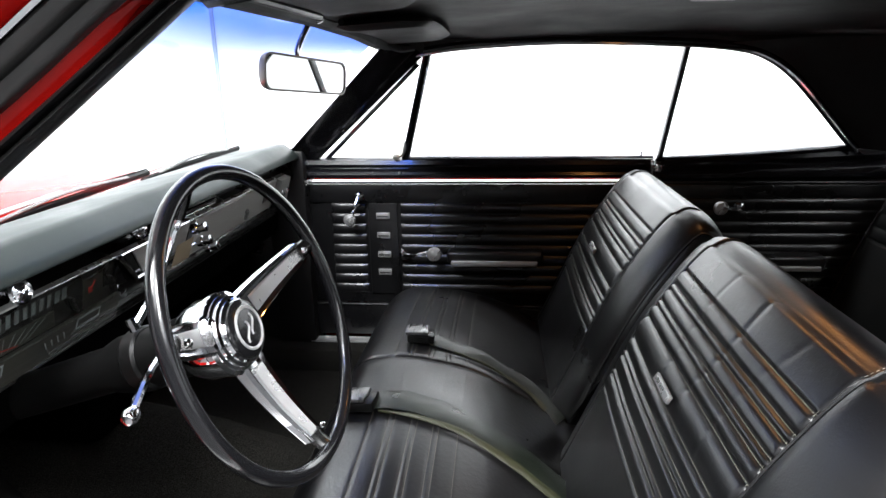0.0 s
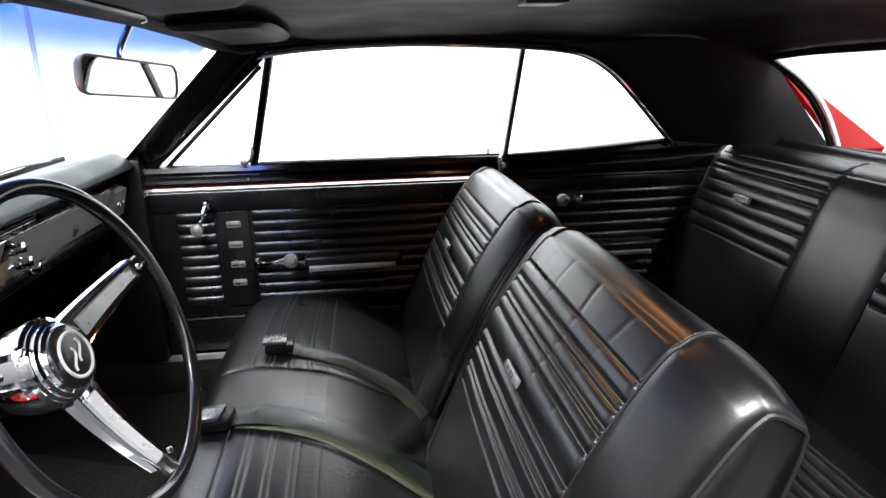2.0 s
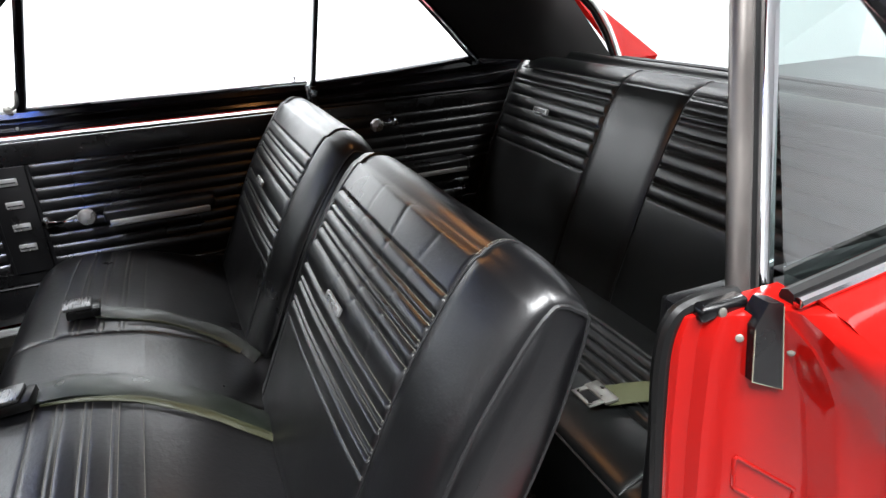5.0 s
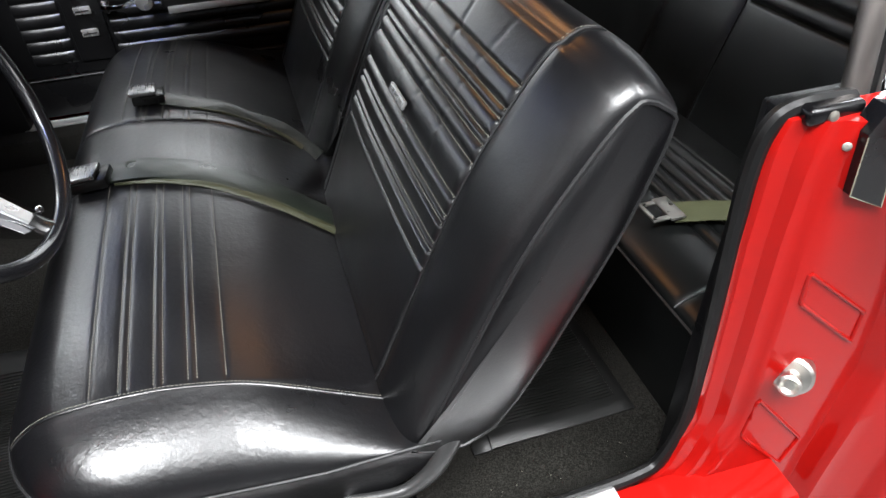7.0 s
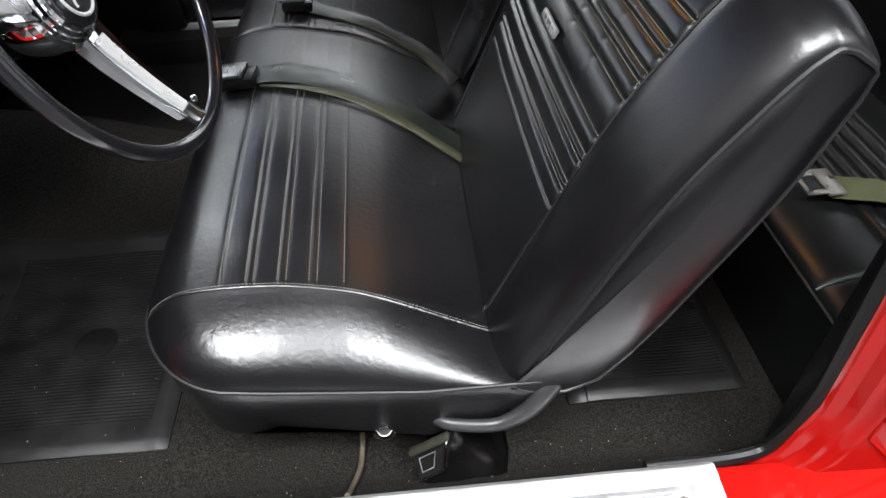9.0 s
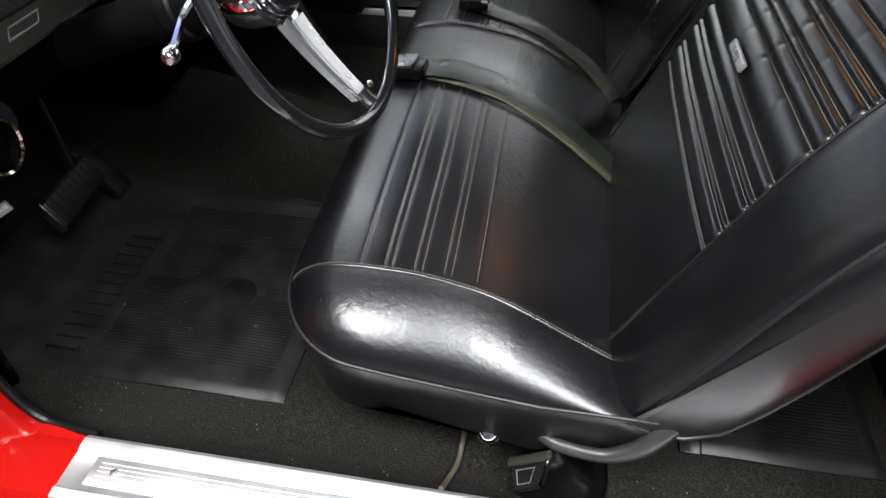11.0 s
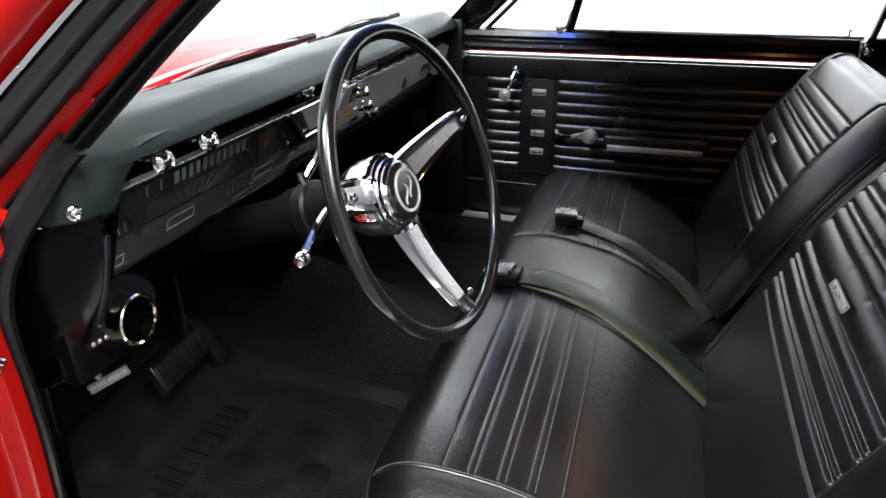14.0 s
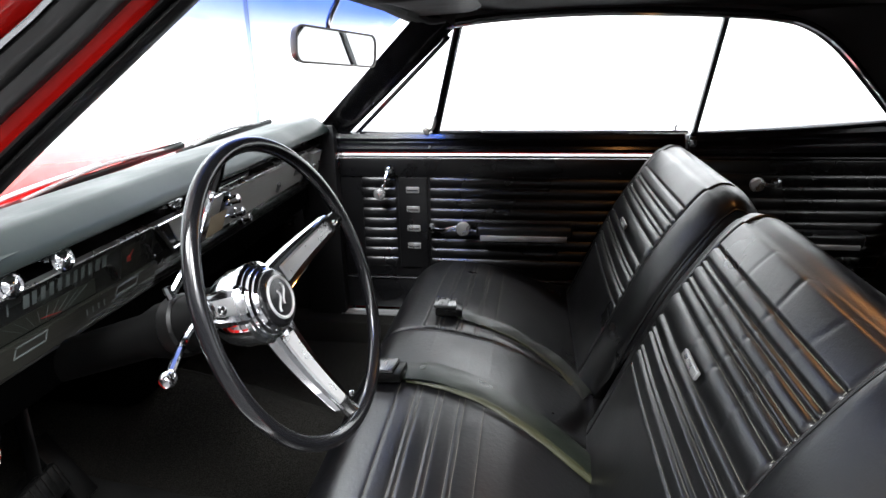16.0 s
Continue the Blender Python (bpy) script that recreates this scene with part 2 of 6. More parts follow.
def tube(pts, r, n=8, closed=False, flat=1.0, up=None, taper=None):
    """A rod along the points; flat squeezes it along the normal."""
    P = [Vector(p) for p in pts]
    rings, prev = [], None
    for i, p in enumerate(P):
        a = P[(i - 1) % len(P)] if closed or i else p
        b = P[(i + 1) % len(P)] if closed or i + 1 < len(P) else p
        d = (b - a).normalized()
        u = Vector(up) if up else (prev if prev else (Vector((0, 0, 1)) if abs(d.z) < 0.9 else Vector((1, 0, 0))))
        u = (u - d * u.dot(d)).normalized()
        v = d.cross(u)
        prev = u
        rr = r * (taper(i / (len(P) - 1)) if taper else 1)
        rings.append([p + (u * math.cos(2 * math.pi * k / n) * flat + v * math.sin(2 * math.pi * k / n)) * rr for k in range(n)])
    return loft(rings, caps=not closed, loop=closed)


def lathe(profile, origin, axis, n=32, caps=True):
    """profile: (distance along the axis, radius)."""
    a = Vector(axis).normalized()
    u = (Vector((0, 0, 1)) if abs(a.z) < 0.9 else Vector((1, 0, 0))).cross(a).normalized()
    v = a.cross(u)
    o = Vector(origin)
    return loft([[o + a * h + (u * math.cos(2 * math.pi * k / n) + v * math.sin(2 * math.pi * k / n)) * max(r, 1e-4) for k in range(n)] for h, r in profile], caps=caps)


def slab(outline, d, holes=None):
    """A flat outline (3D points in one plane) given the thickness vector d."""
    d = Vector(d)
    return loft([[Vector(p) for p in outline], [Vector(p) + d for p in outline]])


def sheet(f, us, vs, thick=None):
    """A surface f(u, v), or with thick a plate that reaches back by that vector."""
    bm = bmesh.new()
    g = [[bm.verts.new(f(u, v)) for v in vs] for u in us]
    for i in range(len(us) - 1):
        for j in range(len(vs) - 1):
            bm.faces.new((g[i][j], g[i + 1][j], g[i + 1][j + 1], g[i][j + 1]))
    if thick:
        d = Vector(thick)
        h = [[bm.verts.new(p.co + d) for p in r] for r in g]
        nu, nv = len(us), len(vs)
        for i in range(nu - 1):
            for j in range(nv - 1):
                bm.faces.new((h[i][j], h[i][j + 1], h[i + 1][j + 1], h[i + 1][j]))
        edge = [(i, 0) for i in range(nu)] + [(nu - 1, j) for j in range(1, nv)] + [(i, nv - 1) for i in range(nu - 2, -1, -1)] + [(0, j) for j in range(nv - 2, 0, -1)]
        for (a, b), (c, e) in zip(edge, edge[1:] + edge[:1]):
            bm.faces.new((g[a][b], g[c][e], h[c][e], h[a][b]))
    return bm


def lin(a, b, n):
    return [a + (b - a) * i / (n - 1) for i in range(n)]


def interp(x, xs, ys):
    return float(np.interp(x, xs, ys))


def dome(d, r):
    return math.sqrt(max(0.0, 1 - (1 - min(max(d, 0) / r, 1)) ** 2))

# ---- the studio ----
floor_ob = tagged(part("studio_floor", box(-9, 9, -7, 9, -0.1, 0, 0), FLOOR_M, smooth=False), "pale grey smooth studio floor under the car", "floor", kind="structure")
for nm, b in (("wall_north", (-9, 9, 6.0, 6.2, 0, 4.2)), ("wall_south", (-9, 9, -7.2, -7, 0, 4.2)), ("wall_west", (-7.2, -7, -7, 6, 0, 4.2)), ("wall_east", (8.8, 9.0, -7, 6, 0, 4.2))):
    # south wall is unseen, its grey chosen to weaken fill and reflections
    dark = nm == "wall_south"
    tagged(part(nm, box(*b), WALL_GREY if dark else WHITE, smooth=False), "plain unseen studio wall, grey to cut fill light" if dark else "plain white studio wall, brightly lit", "wall", kind="structure")
tagged(part("studio_ceiling", box(-9, 9, -7, 9, 4.2, 4.3), WHITE, smooth=False), "plain white studio ceiling", "ceiling", kind="structure")
tagged(part("trim", box(-2.70, -2.67, 5.975, 6.0, 0, 4.2), SEAM_M, smooth=False), "grey-green upright joint strip on the white wall", "trim", kind="structure")


def ym(y):
    """The mirrored place across the car."""
    return 2 * CY - y


# ---- car floor, sills ----
FLOOR_Z = 0.25


def floor_f(x, y):
    hump = math.exp(-((y - CY) / 0.14) ** 2) * interp(x, [-1.2, -0.77, -0.61, -0.45, -0.3, 0.6, 1.0], [0.26, 0.225, 0.19, 0.135, 0.11, 0.10, 0.07])
    toe = 0.8 * max(0, math.sqrt((x + 0.93) ** 2 + 0.004) - 0.93 - x) / 2 - 0.002
    side = 0.05 * max(0, 1 - abs(y - 0.40) / 0.05) + 0.05 * max(0, 1 - abs(y - ym(0.40)) / 0.05)
    wav = 0.002 * noise.noise(Vector((x * 7, y * 7, 0)))
    return Vector((x, y, FLOOR_Z + hump + toe + side + wav))


tagged(part("car_floor", sheet(floor_f, lin(-1.15, 0.95, 60), lin(0.385, ym(0.385), 60), (0, 0, -0.02)), CARPET), "worn black loop carpet on the car floor", "floor", kind="structure")
tagged(part("firewall", box(-1.18, -1.14, 0.40, ym(0.40), 0.2, 0.86, 0.01), DARK_METAL), "black painted firewall behind the dashboard", "wall", kind="structure")

body = thing("car_body", (0.3, CY, 0), "glossy red car body shell of a two-door hardtop", "car body", kind="structure")
# rocker below each door, and the sill on which the plate lies
for s in (0, 1):
    f = (lambda y: y) if not s else ym
    ring = [(0.400, 0.235), (0.388, 0.318), (0.372, 0.325), (0.305, 0.322), (0.288, 0.30), (0.280, 0.24), (0.285, 0.16), (0.38, 0.15)]
    part("rocker", loft([[(x, f(y), z) for y, z in ring] for x in lin(-0.74, 0.62, 8)]), RED, body)

# hinge pillar (cowl side), door opening seen from the driver side
ws = smooth_path([(-0.267, 0.56, 1.240), (-0.366, 0.535, 1.157), (-0.466, 0.51, 1.073), (-0.588, 0.472, 0.980), (-0.622, 0.445, 0.931), (-0.644, 0.425, 0.895), (-0.664, 0.415, 0.859), (-0.682, 0.413, 0.822),
                  (-0.695, 0.413, 0.777), (-0.698, 0.414, 0.697), (-0.710, 0.417, 0.60), (-0.728, 0.418, 0.48), (-0.735, 0.418, 0.39), (-0.70, 0.412, 0.318), (-0.60, 0.40, 0.318)], 6)
for s in (0, 1):
    f = (lambda p: p) if not s else (lambda p: (p[0], ym(p[1]), p[2]))
    # red cowl side panel: from the rubber outwards and forwards
    rows = []
    for k, p in enumerate(ws[27:]):
        x, _, z = p
        g = interp(k, [0, 20], [0.30, 1.0])
        y = p[1]
        rows.append([f(q) for q in ((x + 0.004, y - 0.004 * g, z), (x + 0.010, y - 0.010 * g, z), (x + 0.012, y - 0.026 * g, z), (x + 0.008, y - 0.034 * g, z), (x - 0.003, y - 0.042 * g, z), (x - 0.008, y - 0.060 * g, z), (x - 0.007, y - 0.076 * g, z), (x - 0.001, y - 0.084 * g, z), (x - 0.002, y - 0.093 * g, z), (x - 0.02, y - 0.100 * g, z), (x - 0.13, y + 0.01, z))])
    part("hinge_pillar", loft(rows), RED, body)
    part("weatherstrip", tube([f(p + Vector((0.006, 0.0, 0))) for p in ws[18:]], 0.0072, 10, taper=lambda t: interp(t, [0, 0.15, 0.38, 0.52, 1], [2.3, 2.2, 1.7, 1.1, 1.0])), RUBBER, body, "black rubber door seal")
# red flange of the windscreen post on the driver side: layers of rubber, red, trim
def post_layer(name, mat, off0, off1, depth, label="", ridges=None):
    A = [Vector(p) for p in ((-0.672, 0.436, 0.862), (-0.66, 0.453, 0.897), (-0.61, 0.470, 0.943), (-0.555, 0.485, 0.992), (-0.466, 0.51, 1.073), (-0.366, 0.535, 1.157), (-0.267, 0.56, 1.240), (-0.20, 0.577, 1.296))]
    rows = []
    for p in smooth_path(A, 4):
        n1 = Vector((-0.52, -0.60, 0.60)).normalized() * interp(p.z, [0.99, 1.16], [1.0, 0.86])
        n2 = Vector((0.45, -0.85, 0.1)).normalized()
        if ridges:
            rows.append([p + n1 * off0 - n2 * 0.025] + [p + n1 * (off0 + (off1 - off0) * k) + n2 * (depth + h) for k, h in ridges] + [p + n1 * off1 - n2 * 0.025])
        else:
            rows.append([p + n1 * off0 - n2 * 0.025, p + n1 * off0 + n2 * depth, p + n1 * off1 + n2 * depth, p + n1 * off1 - n2 * 0.025])
    bm = loft(rows)
    if ridges:
        return part(name, bm, mat, body, label, sharp=60)
    bmesh.ops.bevel(bm, geom=[e for e in bm.edges if e.calc_length() > 0.03], offset=min(0.004, abs(off1 - off0) * 0.3), segments=2, affect="EDGES")
    return part(name, bm, mat, body, label)


ROUND = [(0.0, -0.004), (0.05, 0.0), (0.15, 0.006), (0.30, 0.009), (0.44, 0.006), (0.52, -0.003), (0.58, -0.004), (0.64, 0.004), (0.76, 0.008), (0.90, 0.004), (1.0, -0.006)]
GROOVED = [(0.0, -0.003), (0.06, 0.002), (0.25, 0.004), (0.40, 0.002), (0.44, -0.005), (0.50, -0.005), (0.54, 0.002), (0.70, 0.005), (0.90, 0.003), (1.0, -0.004)]
post_layer("post_rubber", RUBBER, 0.0, 0.023, 0.002, "black rubber door seal along the windscreen post", ROUND)
post_layer("post_flange", RED, 0.024, 0.041, -0.009)
post_layer("post_trim", RUBBER_GREY, 0.042, 0.084, 0.000, "dull dark grey strip along the windscreen post", GROOVED)
post_layer("drip_rail", CHROME, 0.084, 0.089, 0.004, "bright drip rail moulding")
post_layer("post_outer", RED, 0.090, 0.160, -0.002, "", [(0.0, -0.006), (0.06, 0.002), (0.2, 0.010), (0.4, 0.012), (0.6, 0.006), (0.8, -0.006), (1.0, -0.022)])

# ---- rear door jamb on the driver side, and quarter panel ----
jz = [0.30, 0.34, 0.45, 0.60, 0.72, 0.84, 0.868]


JZ_IN, JX_IN = (0.30, 0.5, 0.6, 0.74, 0.83, 0.88), (0.69, 0.70, 0.685, 0.645, 0.588, 0.552)
JZ_OUT, JX_OUT = (0.30, 0.5, 0.67, 0.755, 0.81, 0.87), (0.79, 0.785, 0.735, 0.670, 0.622, 0.578)


def jamb_y(a, z):
    """Surface of the door jamb: stepped flange, flat face, crease and outer lip."""
    x = interp(z, [0.30, 0.34, 0.44, 0.61, 0.73, 0.84, 0.87], [0.44, 0.468, 0.490, 0.480, 0.471, 0.468, 0.475])
    xi, xo = interp(z, JZ_IN, JX_IN), interp(z, JZ_OUT, JX_OUT)
    k = min(1.0, (xo - xi) / 0.06)
    m = xi + 0.45 * (xo - xi)
    lift = interp(z, [0.80, 0.83, 0.862, 0.874], [0, 0.006, 0.026, 0.052])
    y = interp(a, [x, x + 0.003, x + 0.006, x + 0.024, x + 0.033, x + 0.047, x + 0.057, xi - 0.010, xi - 0.004, xi + 0.005 * k, xi + 0.010 * k, m, m + 0.01 * k, xo - 0.012 * k, xo - 0.004 * k, xo, xo + 0.008, xo + 0.018, xo + 0.03],
                  [0.402, 0.392, 0.389, 0.386, 0.375, 0.373, 0.366, 0.360, 0.353, 0.337, 0.333, 0.331, 0.324, 0.320, 0.314, 0.306, 0.299, 0.295, 0.292])
    return min(max(y, 0.357), y + lift)


def jamb_row(z, f):
    x = interp(z, [0.30, 0.34, 0.44, 0.61, 0.73, 0.84, 0.87], [0.44, 0.468, 0.490, 0.480, 0.471, 0.468, 0.475])
    xi, xo = interp(z, JZ_IN, JX_IN), interp(z, JZ_OUT, JX_OUT)
    return [f((a, jamb_y(a, z), z)) for a in sorted((x, x + 0.003, x + 0.006, x + 0.015, x + 0.024, x + 0.028, x + 0.033, x + 0.040, x + 0.047, x + 0.052, x + 0.057, 0.7 * x + 0.3 * xi, 0.5 * x + 0.5 * xi, 0.25 * x + 0.75 * xi,
                                              xi - 0.010, xi - 0.004, xi, xi + 0.005, xi + 0.010, 0.6 * xi + 0.4 * xo, 0.45 * xi + 0.55 * xo, xo - 0.012, xo - 0.006, xo, xo + 0.008, xo + 0.018, xo + 0.03))]


for s in (0, 1):
    f = (lambda p: p) if not s else (lambda p: (p[0], ym(p[1]), p[2]))
    rows = [jamb_row(z, f) for z in lin(0.16, 0.30, 3)[:-1] + lin(0.30, 0.868, 30)]
    rows += [[f((p[0], 0.40, 0.872)) for p in rows[-1]]]
    part("door_jamb", loft(rows, closed=False), RED, body, "red painted door jamb with pressed ribs")
    # outside quarter panel, from the jamb to the tail
    def quarter(u, v):
        z = interp(v, [0, 0.3, 0.6, 0.8, 0.92, 1.0], [0.22, 0.45, 0.70, 0.82, 0.862, 0.874])
        x0 = interp(z, JZ_OUT, JX_OUT) + 0.028
        x = x0 + u * u * 0.4 * (2.6 - x0) + u * 0.6 * (2.6 - x0)
        y = interp(v, [0, 0.3, 0.6, 0.8, 0.92, 1.0], [0.30, 0.272, 0.272, 0.292, 0.318, 0.344]) + 0.08 * u * u
        y = y + (jamb_y(x0 + 0.002, z) + 0.001 - y) * max(0, 1 - u * 14)
        return Vector(f((x, y, z + (0.09 * min(0.5, x - x0) - 0.26 * max(0, x - 1.30)) * v * v)))
    part("quarter_panel", sheet(quarter, [0, 0.01, 0.02, 0.035, 0.05, 0.07, 0.10] + lin(0.14, 1, 20), lin(0, 1, 26), (0, 0.012 if not s else -0.012, 0)), RED, body)
# belt moulding of the quarter window on the driver side
part("belt_moulding", tube([(0.578, 0.350, 0.878), (0.66, 0.35, 0.886), (0.78, 0.352, 0.897), (0.92, 0.36, 0.910), (1.05, 0.38, 0.92)], 0.006, 8), CHROME, body, "bright belt moulding")
part("belt_seal", tube([(0.585, 0.368, 0.874), (0.66, 0.367, 0.884), (0.78, 0.37, 0.896), (0.92, 0.378, 0.909), (1.05, 0.40, 0.92)], 0.010, 8), RUBBER, body)

# inner side wall behind the door on the driver side (mirrors the passenger side), and the rear side trims further below
hood_pts = lambda u, v: Vector((-1.02 - 1.35 * u, CY + (v - 0.5) * 1.62 * (1 - 0.06 * u), 0.905 - 0.10 * u * u - 0.035 * (abs(v - 0.5) * 2) ** 2 + 0.02 * math.exp(-((v - 0.5) / 0.14) ** 2) * min(1, u * 5)))
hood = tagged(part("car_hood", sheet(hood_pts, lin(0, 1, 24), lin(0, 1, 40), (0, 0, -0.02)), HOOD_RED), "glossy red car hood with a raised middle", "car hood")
for s in (0, 1):
    f = (lambda y: y) if not s else ym
    part("fender", sheet(lambda u, v: Vector((-0.83 - 1.6 * u, f(0.36 - 0.10 * math.sin(v * 2.2)), 0.86 - 0.10 * u * u - 0.62 * v)), lin(0, 1, 16), lin(0, 1, 12), (0, 0.012 if not s else -0.012, 0)), RED, body)
part("cowl", box(-1.05, -0.855, 0.43, ym(0.43), 0.82, 0.900, 0.01), RED, body)
part("trunk_lid", sheet(lambda u, v: Vector((1.62 + 1.0 * u, CY + (v - 0.5) * 1.5, 0.80 - 0.085 * u)), lin(0, 1, 8), lin(0, 1, 12), (0, 0, -0.02)), RED, body)

# ---- roof, headliner, pillars ----
def roof_z(x, y):
    base = interp(x, [-0.34, -0.2, 0.1, 0.5, 0.9, 1.12, 1.30], [1.266, 1.282, 1.294, 1.295, 1.270, 1.215, 1.18])
    e = min(1, abs(y - CY) / 0.60)
    return base - interp(x, [-0.33, -0.05], [0.010, 0.045]) * e ** 3


def headliner_f(u, v):
    x = -0.33 + u * 1.47
    half = interp(x, [-0.33, -0.2, 0.5, 0.8, 1.14], [0.545, 0.60, 0.612, 0.60, 0.50])
    y = CY + (v * 2 - 1) * half * (1.12 if v < 0.5 else 1)
    return Vector((x, y, roof_z(x, y)))


tagged(part("ceiling", sheet(headliner_f, lin(0, 1, 40), lin(0, 1, 40), (0, 0, 0.03)), HEADLINER), "matt black headliner under the car roof", "ceiling", kind="structure")
part("roof", sheet(lambda u, v: headliner_f(u, v) + Vector((0, (v - 0.5) * 0.10, 0.045)), lin(0, 1, 20), lin(0, 1, 20), (0, 0, 0.01)), RED, body)
part("header", tube([(-0.325, 0.56, 1.272), (-0.335, 0.85, 1.274), (-0.34, CY, 1.274), (-0.335, ym(0.85), 1.264), (-0.325, ym(0.62), 1.246)], 0.020, 10), HEADLINER, body)

part("header_top", tube([(-0.315, 0.56, 1.29), (-0.325, 0.85, 1.292), (-0.33, CY, 1.294), (-0.325, ym(0.85), 1.285), (-0.315, ym(0.56), 1.270)], 0.024, 10), HEADLINER, body)
for s in (0, 1):
    f = (lambda p: Vector(p)) if s else (lambda p: Vector((p[0], ym(p[1]), p[2])))
    # inner windscreen post, two ribs
    lo = [(-0.615, 1.845, 0.965), (-0.585, 1.838, 0.985), (-0.560, 1.862, 0.968), (-0.545, 1.872, 0.955), (-0.535, 1.895, 0.938), (-0.60, 1.93, 0.94)]
    hi = [(-0.315, 1.690, 1.232), (-0.290, 1.685, 1.245), (-0.262, 1.715, 1.236), (-0.245, 1.730, 1.225), (-0.222, 1.775, 1.205), (-0.27, 1.81, 1.23)]
    if s:
        part("windscreen_post", loft([[f(Vector(a).lerp(Vector(b), t)) for a, b in zip(lo, hi)] for t in lin(-0.12, 1.03, 8)]), DOOR_PAINT, body, "black painted windscreen post")
    # roof rail over the side windows, down to the quarter tip
    rail = smooth_path([(-0.235, 1.775, 1.222), (-0.1, 1.775, 1.238), (0.15, 1.775, 1.247), (0.45, 1.772, 1.236), (0.60, 1.775, 1.222), (0.68, 1.785, 1.200), (0.76, 1.80, 1.150), (0.86, 1.838, 1.062), (0.94, 1.866, 0.985), (0.985, 1.88, 0.945)], 6)
    if not s:
        rail = [Vector((p.x, p.y + 0.06, p.z + 0.02)) for p in rail]
    part("roof_rail", tube([f(p) for p in rail], 0.014, 8), DOOR_PAINT, body, "black roof rail above the side windows")
    part("rail_filler", tube([f(Vector((p[0], p[1] + 0.002, p[2] + 0.018))) for p in rail[:-12]], 0.016, 8), HEADLINER, body)
    if s:
        part("rail_trim", tube([f(Vector((p[0], p[1] - 0.012, p[2] - 0.010))) for p in rail], 0.0045, 6), CHROME, body, "thin bright trim along the roof rail")
    # sail panel between quarter window and rear window
    def sail(u, v):
        k = 22 + v * (len(rail) - 23)
        a = rail[int(k)].lerp(rail[min(int(k) + 1, len(rail) - 1)], k - int(k))
        b = Vector((1.112, 1.646, 1.205)).lerp(Vector((1.350, 1.648, 0.925)), v)
        p = a.lerp(b, u)
        return f((p.x, p.y + 0.0 - 0.05 * math.sin(u * math.pi), p.z + 0.02 * math.sin(u * math.pi) * (1 - v)))
    part("sail_panel", sheet(sail, lin(0, 1, 20), lin(0, 1, 20), (0, 0.02 if s else -0.02, 0)), HEADLINER, body, "black headliner panel beside the rear window")
    part("roof_corner", sheet(lambda u, v: f(Vector((0.55, 1.755, 1.262)).lerp(Vector((1.14, 1.66, 1.222)), u).lerp(Vector((0.60, 1.782, 1.226)).lerp(Vector((1.12, 1.67, 1.19)), u), v)), lin(0, 1, 10), lin(0, 1, 4), (0, 0.01 if s else -0.01, 0.01)), HEADLINER, body)
    # outside buttress
    part("buttress", sheet(lambda u, v: f(Vector((1.165, 1.690, 1.180)).lerp(Vector((1.44, 1.715, 0.918)), u).lerp(Vector((1.18, 1.70, 1.180)).lerp(Vector((1.63, 1.775, 0.912)), u), v)), lin(0, 1, 10), lin(0, 1, 6), (0, 0.01 if s else -0.01, -0.015)), RED, body)

# rear window with its frame
rw = [Vector((1.115, y, interp(abs(y - CY), [0, 0.3, 0.47], [1.205, 1.198, 1.185]))) for y in lin(0.70, ym(0.70), 15)]
rb = [Vector((1.345 + 0.02 * (1 - ((y - CY) / 0.5) ** 2), y, 0.935)) for y in lin(0.70, ym(0.70), 15)]
win_r = thing("window_1", (1.25, CY, 1.07), "wide rear window with a dark frame", "window", kind="structure")
part("pane", sheet(lambda u, v: rw[int(round(v * 14))].lerp(rb[int(round(v * 14))], u) + Vector((0.03 * math.sin(u * math.pi), 0, 0.02 * math.sin(u * math.pi))), lin(0, 1, 8), lin(0, 1, 15)), GLASS, win_r).visible_shadow = False
frame_pts = rw + [rw[-1].lerp(rb[-1], t) + Vector((0.03 * math.sin(t * math.pi), 0, 0.02 * math.sin(t * math.pi))) for t in (0.25, 0.5, 0.75)] + rb[::-1] + [rb[0].lerp(rw[0], t) + Vector((0.03 * math.sin(t * math.pi), 0, 0.02 * math.sin(t * math.pi))) for t in (0.25, 0.5, 0.75)]
part("window_frame", tube(frame_pts, 0.010, 6, closed=True), RUBBER, win_r)
for e, dy in ((-1, -0.013), (0, 0.013)):
    part("reveal_moulding", tube([rw[e].lerp(rb[e], t) + Vector((0.012 + 0.03 * math.sin(t * math.pi), dy, 0.002 + 0.02 * math.sin(t * math.pi))) for t in lin(0, 1, 8)], 0.007, 8), REVEAL, win_r, "pale grey reveal moulding")

# windscreen
def shield(u, v):
    y = CY + (v * 2 - 1) * 1.0 * interp(u, [0, 1], [0.70, 0.53])
    c = 1 - ((v * 2 - 1) ** 2)
    lo, hi = Vector((-0.68 - 0.26 * c, y, 0.93 - 0.03 * c)), Vector((-0.315 - 0.03 * c, y, 1.262 + 0.008 * c))
    p = lo.lerp(hi, u)
    return p + Vector((-0.04, 0, 0.03)) * math.sin(u * math.pi) * (0.4 + 0.6 * c)


ws_t = thing("window_2", (-0.6, CY, 1.08), "curved windscreen with a blue shade band on top", "window", kind="structure")
part("pane", sheet(shield, lin(0, 1, 20), lin(0, 1, 28)), SHIELD, ws_t, "clear glass with a blue shade band").visible_shadow = False

part("corner_cap", tube(smooth_path([(-0.335, 1.60, 1.262), (-0.315, 1.68, 1.252), (-0.28, 1.74, 1.240), (-0.22, 1.775, 1.236)], 5), 0.022, 10), HEADLINER, body)

